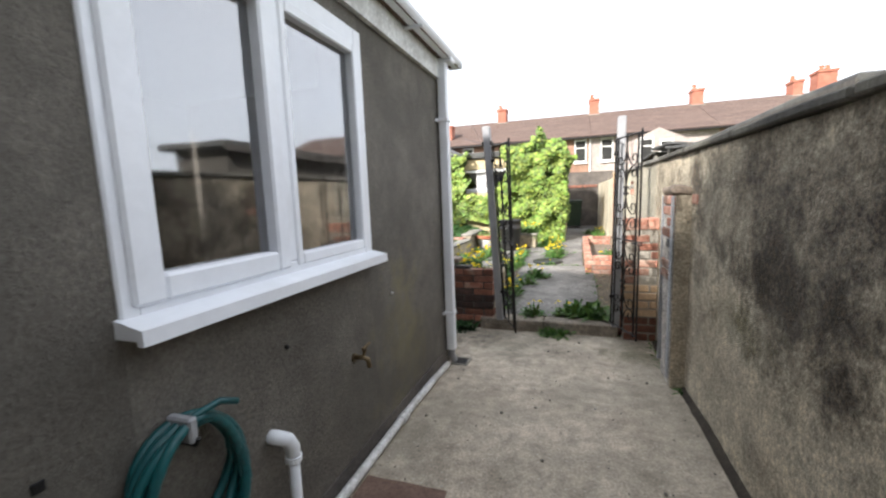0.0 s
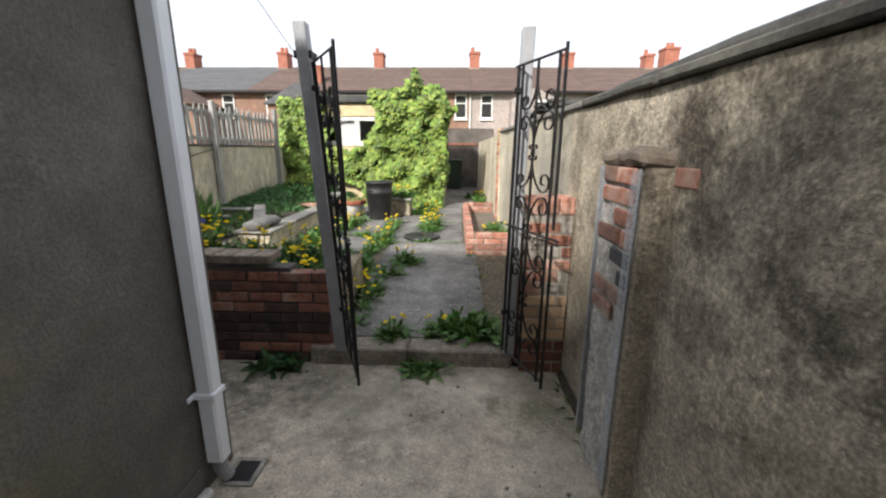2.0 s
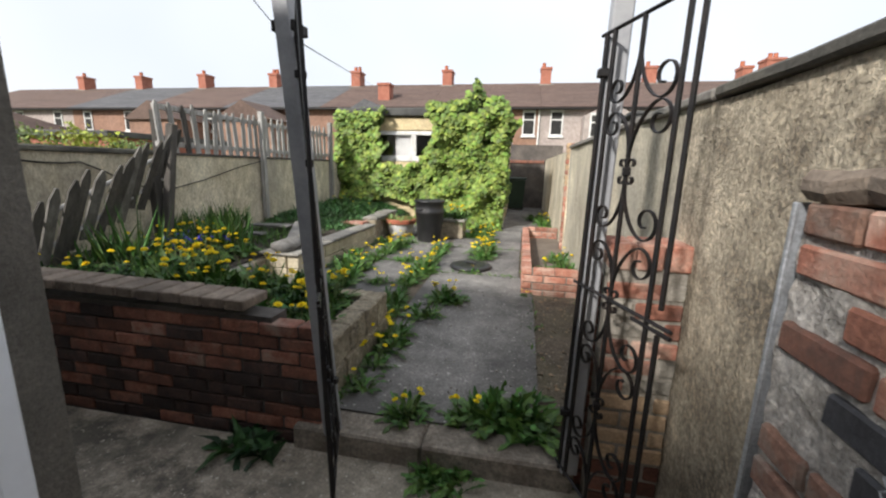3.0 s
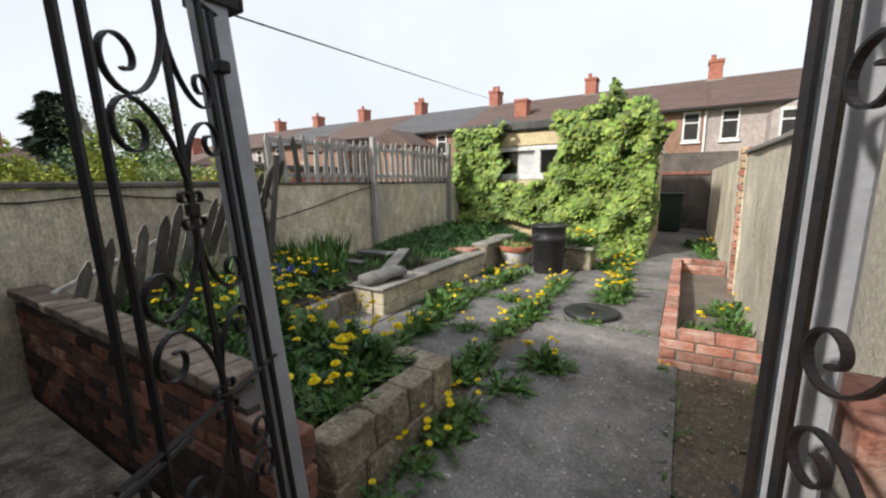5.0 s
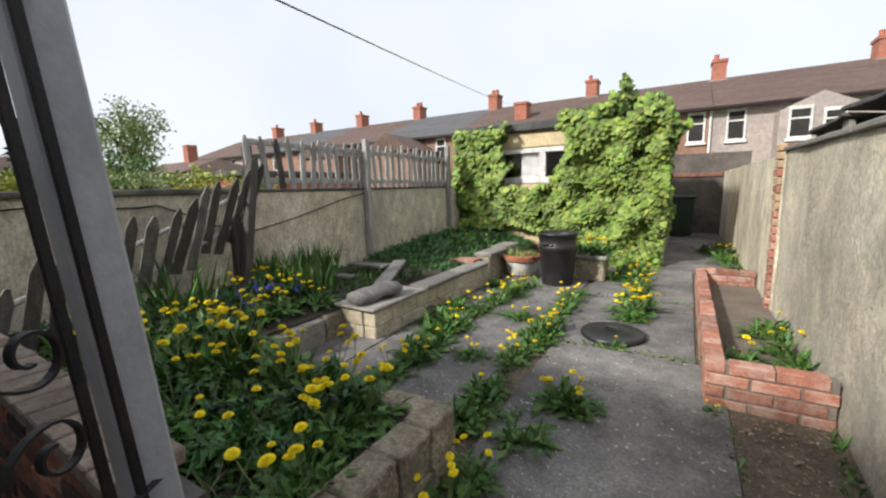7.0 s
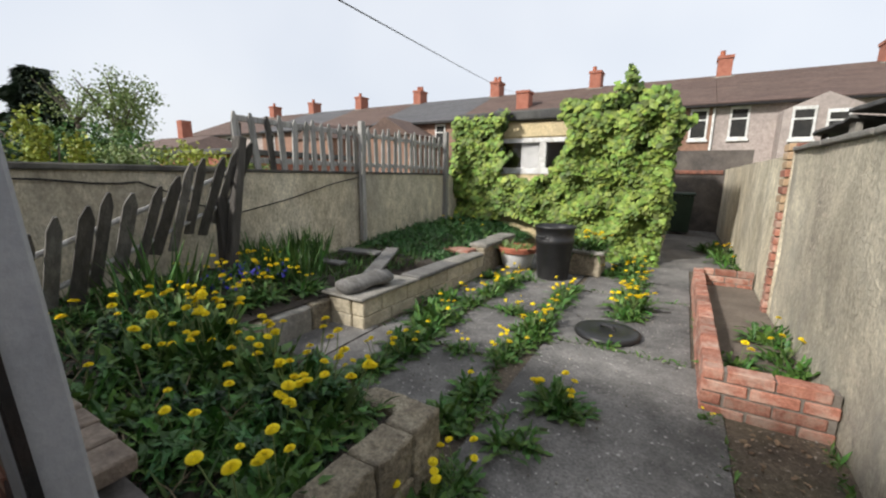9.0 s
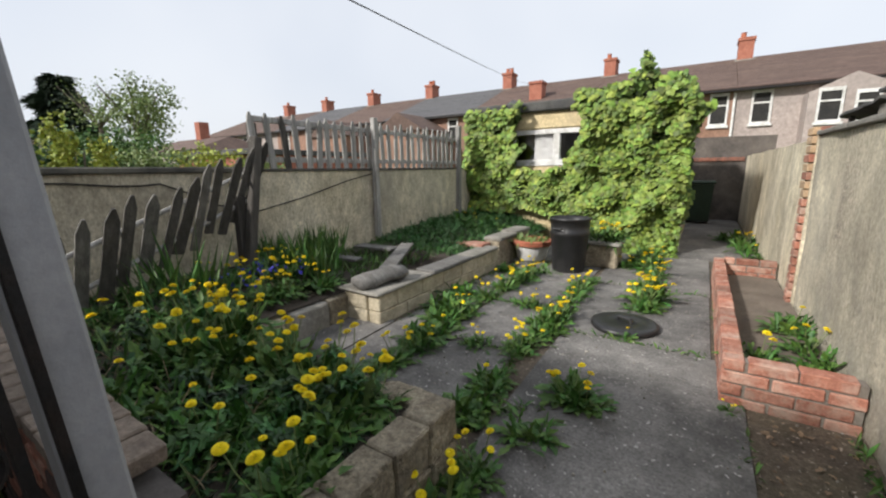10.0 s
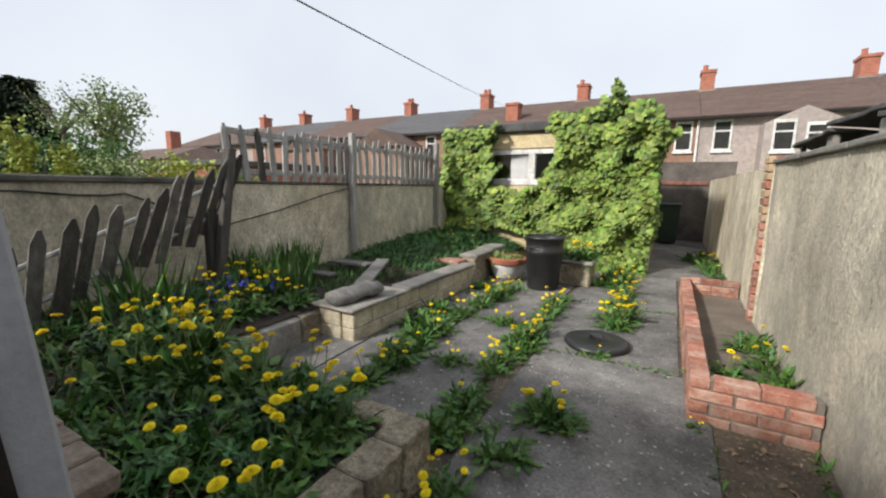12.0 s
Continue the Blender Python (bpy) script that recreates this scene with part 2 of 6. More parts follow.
TILE_GREY = surf("grey_roof_slate", (0.07, 0.07, 0.075), (0.11, 0.11, 0.115), 0.6, 0.9, 0.4, 8, (0.14, 0.135, 0.13), 0.5, 0.4)
FAR_BRICK = surf("far_brown_brick", (0.22, 0.125, 0.085), (0.32, 0.19, 0.135), 0.8, 0.95, 0.4, 14, (0.15, 0.1, 0.08), 0.5, 0.5)
FAR_RENDER = surf("far_pink_render", (0.34, 0.285, 0.26), (0.42, 0.36, 0.33), 0.5, 0.95, 0.3, 10, (0.25, 0.22, 0.2), 0.4, 0.5)
CHIMNEY_BRICK = surf("chimney_brick", (0.28, 0.1, 0.065), (0.38, 0.155, 0.105), 3, 0.95, 0.4, 16)
BOARD_CREAM = surf("cream_board", (0.55, 0.44, 0.25), (0.66, 0.55, 0.34), 2, 0.85, 0.3, 40, (0.36, 0.28, 0.17), 2, 0.5)
# near black stands in for the darkness of unlit rooms behind windows
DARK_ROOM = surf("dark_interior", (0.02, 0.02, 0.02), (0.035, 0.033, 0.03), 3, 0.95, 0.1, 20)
CURTAIN = surf("net_curtain", (0.55, 0.55, 0.53), (0.68, 0.68, 0.66), 5, 0.95, 0.2, 60, stretch=(6, 6, 0.5))
BLACK_WALL = surf("dark_wall", (0.05, 0.045, 0.042), (0.12, 0.105, 0.095), 2, 0.97, 0.6, 30, (0.2, 0.17, 0.14), 1.2, 0.5)
LEAF = surf("leaf_green", (0.03, 0.085, 0.012), (0.085, 0.17, 0.026), 9, 0.6, 0.1, 40, vary=0.0, island=0.4, island_hue=0.025)
LEAF_DARK = surf("dark_leaf_green", (0.01, 0.035, 0.009), (0.034, 0.088, 0.02), 9, 0.6, 0.1, 40, island=0.6, island_hue=0.025)
MOUND_LEAF = surf("mound_grass_green", (0.03, 0.095, 0.022), (0.065, 0.16, 0.04), 9, 0.6, 0.1, 40, island=0.45, island_hue=0.02)
PLANK_GREY = surf("old_plank", (0.11, 0.106, 0.1), (0.205, 0.198, 0.185), 8, 0.92, 0.6, 45, (0.08, 0.072, 0.06), 5, 0.6, vary=0.15, stretch=(0.3, 3, 3))
PLANTER_SOIL = surf("dry_soil", (0.12, 0.095, 0.075), (0.2, 0.165, 0.13), 6, 1.0, 0.9, 40, (0.08, 0.06, 0.045), 3, 0.6)
IVY_LEAF = surf("ivy_leaf_green", (0.078, 0.14, 0.015), (0.205, 0.285, 0.044), 5, 0.62, 0.1, 40, island=0.5, island_hue=0.025)
# darker copy of the ivy green: shade between leaves put into the colour
IVY_SHADED = surf("shaded_ivy_green", (0.045, 0.08, 0.012), (0.1, 0.15, 0.025), 5, 0.6, 0.1, 40, island=0.5, island_hue=0.02)
PETAL = surf("dandelion_yellow", (0.86, 0.68, 0.008), (0.92, 0.78, 0.012), 30, 0.7, 0.1, 200, island=0.1, grain=0.15, mottle=0.15)
STEM = surf("pale_green_stem", (0.14, 0.2, 0.06), (0.2, 0.24, 0.09), 20, 0.6, 0.0, 50)
CONIFER = surf("conifer_green", (0.012, 0.028, 0.014), (0.03, 0.05, 0.024), 2, 0.9, 0.2, 20, island=0.4)
LIME = surf("lime_leaf", (0.22, 0.27, 0.025), (0.33, 0.36, 0.045), 4, 0.6, 0.1, 30, island=0.35, island_hue=0.02)
SPRING = surf("spring_leaf", (0.11, 0.17, 0.04), (0.2, 0.26, 0.075), 4, 0.6, 0.1, 30, island=0.35, island_hue=0.02)
BARK = surf("bark", (0.07, 0.055, 0.04), (0.14, 0.115, 0.09), 9, 0.95, 0.8, 40)
GRASS_FAR = surf("rough_grass", (0.05, 0.085, 0.022), (0.11, 0.14, 0.04), 1.2, 1.0, 0.8, 30, (0.12, 0.1, 0.05), 0.7, 0.5)


# ---- mesh helpers ----
def link(name, bm, mat, parent=None, label="", smooth=False):
    me = bpy.data.meshes.new(name)
    bmesh.ops.recalc_face_normals(bm, faces=bm.faces[:])
    bm.to_mesh(me)
    bm.free()
    me.materials.append(mat)
    if smooth:
        for f in me.polygons:
            f.use_smooth = True
    ob = new(name, me)
    if parent is not None:
        ob.parent = parent
        ob.matrix_parent_inverse = Matrix.Translation(-parent.location) if parent.type == "EMPTY" else Matrix()
    if label:
        ob["label"] = label
    return ob


def part(name, bm, mat, parent, label="", smooth=False):
    return link(name, bm, mat, parent, label, smooth)


def thing(name, label, category, at=(0, 0, 0), group="", kind=""):
    ob = new(name)
    ob.empty_display_size = 0.1
    ob.location = at
    return tagged(ob, label, category, group, kind)


def box(bm, x0, x1, y0, y1, z0, z1, bev=0.0, m=None):
    r = bmesh.ops.create_cube(bm, size=1)
    vs = r["verts"]
    bmesh.ops.scale(bm, vec=(x1 - x0, y1 - y0, z1 - z0), verts=vs)
    bmesh.ops.translate(bm, vec=((x0 + x1) / 2, (y0 + y1) / 2, (z0 + z1) / 2), verts=vs)
    if bev:
        es = list({e for v in vs for e in v.link_edges})
        r = bmesh.ops.bevel(bm, geom=es, offset=bev, segments=1, affect="EDGES")
        vs = list({v for f in r["faces"] for v in f.verts} | {v for v in vs if v.is_valid})
    if m is not None:
        bmesh.ops.transform(bm, matrix=m, verts=vs)
    return vs


def bx(*a, bev=0.0, m=None):
    bm = bmesh.new()
    box(bm, *a, bev=bev, m=m)
    return bm


def tube(bm, pts, r, seg=8, r2=None, cap=True):
    """A round bar along points."""
    pts = [Vector(p) for p in pts]
    rings = []
    up = Vector((0, 0, 1))
    for i, p in enumerate(pts):
        d = (pts[min(i + 1, len(pts) - 1)] - pts[max(i - 1, 0)]).normalized()
        a = d.cross(up)
        if a.length < 0.05:
            a = d.cross(Vector((0, 1, 0)))
        a.normalize()
        b = a.cross(d)
        rr = r if r2 is None else r + (r2 - r) * i / (len(pts) - 1)
        rings.append([bm.verts.new(p + rr * (a * math.cos(2 * math.pi * k / seg) + b * math.sin(2 * math.pi * k / seg))) for k in range(seg)])
    for q, w in zip(rings, rings[1:]):
        for k in range(seg):
            bm.faces.new((q[k], q[(k + 1) % seg], w[(k + 1) % seg], w[k]))
    if cap:
        bm.faces.new(rings[0][::-1])
        bm.faces.new(rings[-1])
    return rings


def tb(pts, r, seg=8, r2=None):
    bm = bmesh.new()
    tube(bm, pts, r, seg, r2)
    return bm


def lathe(prof, seg=28, at=(0, 0, 0)):
    """A turned shape from (radius, height) pairs."""
    bm = bmesh.new()
    rings = [[bm.verts.new((at[0] + max(r, 1e-4) * math.cos(2 * math.pi * k / seg), at[1] + max(r, 1e-4) * math.sin(2 * math.pi * k / seg), at[2] + z)) for k in range(seg)] for r, z in prof]
    for q, w in zip(rings, rings[1:]):
        for k in range(seg):
            bm.faces.new((q[k], q[(k + 1) % seg], w[(k + 1) % seg], w[k]))
    bm.faces.new(rings[0][::-1])
    bm.faces.new(rings[-1])
    return bm


def rough_up(bm, amp, scale, cut=0):
    """Uneven surface: shifts vertices by noise."""
    if cut:
        bmesh.ops.subdivide_edges(bm, edges=bm.edges[:], cuts=cut, use_grid_fill=True)
    for v in bm.verts:
        v.co += amp * noise.noise_vector(v.co * scale)
    return bm


def grid_sheet(x0, x1, y0, y1, nx, ny, zf):
    bm = bmesh.new()
    vs = [[bm.verts.new((x0 + (x1 - x0) * i / nx, y0 + (y1 - y0) * j / ny, 0)) for j in range(ny + 1)] for i in range(nx + 1)]
    for row in vs:
        for v in row:
            v.co.z = zf(v.co.x, v.co.y)
    for i in range(nx):
        for j in range(ny):
            bm.faces.new((vs[i][j], vs[i + 1][j], vs[i + 1][j + 1], vs[i][j + 1]))
    return bm


def smooth01(a, b, t):
    t = min(max((t - a) / (b - a), 0), 1)
    return t * t * (3 - 2 * t)


def yard_z(x, y):
    return -0.08 * smooth01(2.2, 4.1, y)


def garden_z(x, y):
    return 0.04 + 0.085 * smooth01(4.2, 7.0, y)


def bed_z(x, y):
    """Height of the planted soil between the low wall and the shed."""
    z = 0.36 + 0.14 * smooth01(-0.8, -3.3, x)
    z += 0.16 * smooth01(7.6, 9.5, y) * smooth01(-1.9, -2.8, x)
    return z + 0.03 * noise.noise((x * 1.7, y * 1.7, 3.0))


# ---- ground ----
far_ground = link("ground", bx(-400, 400, -300, 500, -0.6, -0.25), GRASS_FAR)
tagged(far_ground, "rough grass of gardens spreading behind the walls", "ground", kind="structure")
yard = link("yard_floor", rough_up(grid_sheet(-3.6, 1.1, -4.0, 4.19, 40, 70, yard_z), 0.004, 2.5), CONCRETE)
tagged(yard, "worn pale concrete yard floor with stains and a painted shaded passage", "floor", kind="structure")
gsoil = link("garden_soil", grid_sheet(-3.7, 1.15, 4.3, 16.0, 30, 60, lambda x, y: garden_z(x, y) - 0.014), DIRT)
tagged(gsoil, "dark soil showing in joints between the path slabs", "soil", kind="structure")

# slabs of the garden path: x0, x1, y0, y1
path = thing("path", "grey worn concrete path slabs with weedy joints", "path", kind="structure")


def slab(x0, x1, y0, y1, mat, lift=0.0):
    bm = grid_sheet(x0, x1, y0, y1, max(2, int((x1 - x0) * 6)), max(2, int((y1 - y0) * 6)), lambda x, y: garden_z(x, y) + lift)
    r = bmesh.ops.extrude_face_region(bm, geom=bm.faces[:])
    bmesh.ops.translate(bm, vec=(0, 0, -0.06), verts=[v for v in r["geom"] if isinstance(v, bmesh.types.BMVert)])
    return rough_up(bm, 0.004, 3.0)


for a in ((-0.555, 0.60, 4.37, 7.1, 0.0), (-0.68, 0.45, 7.13, 8.7, -0.004), (-0.68, 0.46, 8.73, 10.6, 0.0), (-0.68, 1.05, 10.63, 15.9, 0.003),
          (-1.38, -0.74, 5.5, 6.5, -0.003), (-1.38, -0.74, 6.53, 7.5, 0.002), (-1.38, -0.74, 7.53, 8.5, -0.002), (-1.87, -1.46, 5.5, 6.9, 0.0),
          (-1.87, -1.46, 6.93, 7.9, -0.003), (-1.87, -1.46, 7.93, 9.2, 0.002), (-1.38, -0.74, 8.53, 11.0, 0.0), (-1.95, -1.46, 9.23, 11.0, 0.003), (-2.32, -1.90, 5.49, 6.55, -0.003)):
    part("slab", slab(*a[:4], PATH_GREY, a[4]), PATH_GREY, path)
verge = link("verge", slab(0.606, 1.07, 4.37, 6.54, DIRT, -0.01), DIRT)
tagged(verge, "strip of mossy dirt beside the path", "verge", kind="structure")

# step between yard and garden
step = thing("step", "low worn concrete step with a chipped edge", "step", kind="structure")
for k, (a, b) in enumerate(((-0.66, 0.02), (0.025, 0.74))):
    part("step_block", rough_up(bx(a, b, 4.165, 4.36, -0.2, 0.043, bev=0.012), 0.006, 9, 2), surf("stained_step", (0.17, 0.145, 0.115), (0.3, 0.26, 0.21), 4, 0.95, 0.8, 50, (0.085, 0.062, 0.045), 3, 0.8, grain=0.8, mottle=0.8), step)

# ---- house with window ----
HX = -0.70
house = thing("house_extension", "single-storey house extension in grey cement render", "house", kind="structure")
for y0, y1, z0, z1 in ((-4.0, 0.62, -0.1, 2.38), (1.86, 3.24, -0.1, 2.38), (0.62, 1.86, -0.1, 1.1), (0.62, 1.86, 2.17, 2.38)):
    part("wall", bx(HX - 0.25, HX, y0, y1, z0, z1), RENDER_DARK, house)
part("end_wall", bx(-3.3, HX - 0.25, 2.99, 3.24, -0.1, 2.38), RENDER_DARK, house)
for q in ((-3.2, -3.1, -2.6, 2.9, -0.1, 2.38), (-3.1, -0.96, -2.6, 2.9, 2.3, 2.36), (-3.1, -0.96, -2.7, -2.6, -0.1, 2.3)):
    part("room_lining", bx(*q), DARK_ROOM, house, "room lining coloured as dark as an unlit room")
bm = bmesh.new()
vs = [bm.verts.new(p) for p in ((-0.58, -4, 2.42), (-0.58, 3.3, 2.42), (-3.6, 3.3, 2.62), (-3.6, -4, 2.62))]
f = bm.faces.new(vs)
r = bmesh.ops.extrude_face_region(bm, geom=[f])
bmesh.ops.translate(bm, vec=(0, 0, 0.06), verts=[v for v in r["geom"] if isinstance(v, bmesh.types.BMVert)])
part("roof", bm, TILE_BROWN, house)
fascia = link("fascia", rough_up(bx(HX, HX + 0.03, -4, 3.19, 2.28, 2.43), 0.003, 6, 3), WHITE_PAINT)
tagged(fascia, "weathered white painted fascia board under the gutter", "fascia", kind="structure")
main_house = thing("main_house", "tall rear wall of the house", "house", kind="structure")
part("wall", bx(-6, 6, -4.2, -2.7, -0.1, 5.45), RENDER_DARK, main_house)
part("roof", bx(-6.2, 6.2, -4.4, -2.6, 5.45, 5.55), TILE_BROWN, main_house)

# added block, never in view: closes the west side and shades it
shade_block = thing("neighbour_house", "unseen block added to close and shade the west side", "house", (-6.4, -0.6, 0), kind="structure")
part("wall", bx(-9, -4.6, -2.65, 1.5, -0.3, 2.9), RENDER_DARK, shade_block)
part("roof", bx(-9.1, -4.5, -2.6, 1.6, 2.9, 3.0), TILE_BROWN, shade_block)

window = thing("window_1", "white plastic casement window with a deep white sill", "window", kind="structure")
WX = HX - 0.05
part("window_frame", (lambda b: ([box(b, WX, HX + 0.012, *q, bev=0.006) for q in ((0.618, 0.666, 1.09, 2.2), (1.80, 1.87, 1.09, 2.2), (0.66, 1.80, 1.09, 1.15), (0.66, 1.80, 2.1, 2.2), (1.20, 1.28, 1.15, 2.1))], b)[1])(bmesh.new()), WHITE_UPVC, window)
part("casement", (lambda b: ([box(b, WX + 0.02, HX + 0.028, *q, bev=0.008) for q in ((0.645, 0.73, 1.13, 2.12), (1.155, 1.22, 1.13, 2.12), (0.73, 1.155, 1.13, 1.20), (0.73, 1.155, 2.05, 2.12))], b)[1])(bmesh.new()), WHITE_UPVC, window)
part("casement", (lambda b: ([box(b, WX + 0.02, HX + 0.02, *q, bev=0.006) for q in ((1.265, 1.30, 1.13, 2.12), (1.775, 1.81, 1.13, 2.12), (1.30, 1.775, 1.13, 1.175), (1.30, 1.775, 2.075, 2.12))], b)[1])(bmesh.new()), WHITE_UPVC, window)
for q in ((0.72, 1.165, 1.19, 2.06), (1.29, 1.785, 1.165, 2.085)):
    g = part("pane", bx(WX + 0.025, WX + 0.031, *q), GLASS, window)
    g.visible_shadow = False
bm = bmesh.new()
for a, b in (((HX, 1.10), (HX + 0.11, 1.075)),):
    vs = [bm.verts.new((x, y, z)) for y in (0.607, 1.875) for x, z in ((HX - 0.03, 1.115), (HX + 0.095, 1.09), (HX + 0.095, 1.05), (HX + 0.075, 1.05), (HX + 0.07, 1.062), (HX - 0.03, 1.062))]
    bm.faces.new(vs[:6])
    bm.faces.new(vs[6:][::-1])
    for k in range(6):
        bm.faces.new((vs[k], vs[(k + 1) % 6], vs[6 + (k + 1) % 6], vs[6 + k]))
part("window_sill", bm, WHITE_UPVC, window)

# ---- boundary walls ----
RX = 1.07


def wall_mesh(x0, x1, y0, y1, z0, z1, amp=0.012, step_=0.15):
    bm = bx(x0, x1, y0, y1, z0, z1)
    for ax, lo, hi in ((1, y0, y1), (2, z0, z1), (0, x0, x1)):
        n = int((hi - lo) / step_)
        for k in range(1, n):
            no = Vector([1.0 if a == ax else 0.0 for a in range(3)])
            bmesh.ops.bisect_plane(bm, geom=bm.verts[:] + bm.edges[:] + bm.faces[:], plane_co=no * (lo + (hi - lo) * k / n), plane_no=no)
    return rough_up(bm, amp, 1.8)


def rising(bm, z_from=1.3):
    """The wall's top climbs gently towards the end of the garden."""
    for v in bm.verts:
        if v.co.z > z_from:
            v.co.z += 0.011 * (v.co.y - 2.0)
    return bm


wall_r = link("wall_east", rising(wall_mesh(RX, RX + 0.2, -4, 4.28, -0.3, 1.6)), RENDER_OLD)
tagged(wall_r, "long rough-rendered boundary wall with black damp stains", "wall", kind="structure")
wall_g = link("wall_east_garden", rising(wall_mesh(RX + 0.004, RX + 0.2, 4.28, 8.55, -0.3, 1.6, 0.02)), RENDER_GARDEN)
tagged(wall_g, "sunlit cream-rendered boundary wall with flaking patches", "wall", kind="structure")
cop = thing("coping", "dark mossy coping along the wall top", "coping", kind="structure")
y = -4.0
while y < 8.5:
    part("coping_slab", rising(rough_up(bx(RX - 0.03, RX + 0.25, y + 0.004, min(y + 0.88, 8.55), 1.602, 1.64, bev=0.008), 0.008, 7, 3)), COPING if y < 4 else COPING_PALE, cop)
    y += 0.9
wall_r2 = link("wall_east_far", wall_mesh(RX + 0.02, RX + 0.22, 8.85, 15.9, -0.3, 1.66), RENDER_CREAM)
tagged(wall_r2, "cream-rendered boundary wall at the end of the garden", "wall", kind="structure")
back = link("wall_north", wall_mesh(-0.3, 1.6, 15.9, 16.1, -0.3, 2.12), BLACK_WALL)
tagged(back, "sooty dark wall closing the end of the garden", "wall", kind="structure")
band = link("trim", bx(-0.1, 1.05, 15.86, 15.9, 1.55, 1.64, bev=0.005), BRICK_OLD)
tagged(band, "reddish ledge across the sooty wall", "ledge", kind="structure")
LX = -3.6
wall_l = link("wall_west", wall_mesh(LX - 0.2, LX, -4, 11.2, -0.3, 1.42), RENDER_CREAM)
tagged(wall_l, "long cream-rendered boundary wall with weather stains", "wall", kind="structure")

# ---- low brick wall core, brick pillars cores, planter core ----
low_wall = thing("low_wall", "low old red brick wall with a worn brick coping", "wall", kind="structure")
# dark core adds to the shade painted on this wall
part("core", bx(-3.58, -0.78, 4.225, 4.36, -0.2, 0.60), BLACK_WALL, low_wall)
part("core", bx(-0.78, -0.53, 4.225, 4.27, -0.2, 0.565), BLACK_WALL, low_wall)
pillar = thing("brick_pillar", "brick gate pillar of mixed red and buff bricks", "pillar", kind="structure")
part("core", bx(0.785, 1.068, 4.125, 4.33, -0.2, 1.01), MORTAR, pillar)
planter = thing("brick_planter", "long red brick planter against the wall", "planter")
PLANTER_MORTAR = surf("dirty_mortar", (0.17, 0.145, 0.12), (0.3, 0.265, 0.225), 8, 0.97, 0.8, 90, (0.1, 0.085, 0.07), 4, 0.6)
for q in ((0.487, 1.064, 6.562, 6.64), (0.487, 0.567, 6.64, 9.55), (0.567, 1.064, 9.56, 9.64)):
    part("core", bx(*q, 0.05, 0.372), PLANTER_MORTAR, planter)

# ---- posts ----
LEAN_W, LEAN_E = Vector((-0.042, -0.06)), Vector((0.012, -0.01))


def gate_post(x, y, lean, label):
    """A square timber post through (x, y) at 1.15 m, out of plumb by lean for each metre of height."""
    th = thing("gate_post", label, "post", (x, y, 0.04), group="gate posts")
    bm = bx(x - 0.036, x + 0.036, y - 0.036, y + 0.036, 0.03, 2.06, bev=0.006)
    bmesh.ops.subdivide_edges(bm, edges=[e for e in bm.edges if abs(e.verts[0].co.z - e.verts[1].co.z) > 1], cuts=12)
    rough_up(bm, 0.003, 5)
    for v in bm.verts:
        v.co.x += lean.x * (v.co.z - 1.15)
        v.co.y += lean.y * (v.co.z - 1.15)
    part("post", bm, POST_PAINT, th)
    return th


gate_post(-0.485, 4.114, LEAN_W, "pale grey painted timber gate post beside the low wall")
gate_post(0.729, 4.175, LEAN_E, "pale grey painted timber gate post beside the brick pillar")

# ---- terrace of far houses ----
TY, RIDGE_Y, EAVE, RIDGE = 25.2, 30.2, 4.52, 6.6
CHIMS = (7.5, 1.42, -4.85, -11.2, -17.45, -23.25, -28.8, -34.2)
EDGES = [20.0, 13.7, 7.45, 1.1, -4.95, -11.35, -17.75, -23.7, -29.45, -35.2, -41.0]


def terrace_house(xa, xb, wall_mat, roof_mat, wins):
    th = thing("terraced_house", "two-storey terraced house with a tiled roof", "house", ((xa + xb) / 2, TY, -0.3), group="terrace behind the garden")
    part("wall", bx(xb + 0.002, xa - 0.002, TY, RIDGE_Y + 4.6, -0.3, EAVE), wall_mat, th)
    bm = bmesh.new()
    pr = [(TY - 0.3, EAVE - 0.08), (RIDGE_Y, RIDGE), (RIDGE_Y + 4.9, EAVE - 0.08), (RIDGE_Y + 4.9, EAVE), (RIDGE_Y, RIDGE + 0.1), (TY - 0.3, EAVE + 0.03)]
    a = [bm.verts.new((xa - 0.003, *q)) for q in pr]
    b = [bm.verts.new((xb + 0.003, *q)) for q in pr]
    bm.faces.new(a)
    bm.faces.new(b[::-1])
    for k in range(6):
        bm.faces.new((a[k], a[(k + 1) % 6], b[(k + 1) % 6], b[k]))
    # courses of tiles as real steps
    rows_ = []
    slope = Vector((0, RIDGE_Y - TY + 0.3, RIDGE - EAVE + 0.07))
    for k in range(18):
        u = (k + 0.5) / 18
        c = Vector(((xa + xb) / 2, TY - 0.3, EAVE + 0.045)) + slope * u
        m = Matrix.Translation(c) @ Matrix.Rotation(math.atan2(slope.z, slope.y) - 0.03, 4, "X")
        hw = (xa - xb) / 2 - 0.01
        rows_.append(bx(-hw, hw, -0.15, 0.16, -0.012, 0.014, m=m))
    rf_ = part("roof", bm, roof_mat, th)
    for r_ in rows_:
        part("tile_course", r_, roof_mat, rf_)
    part("gutter", bx(xb + 0.01, xa - 0.01, TY - 0.42, TY - 0.3, EAVE - 0.1, EAVE), IRON, th)
    for x0, x1, z0, z1 in wins:
        far_window(th, x0, x1, z0, z1, TY)
    return th


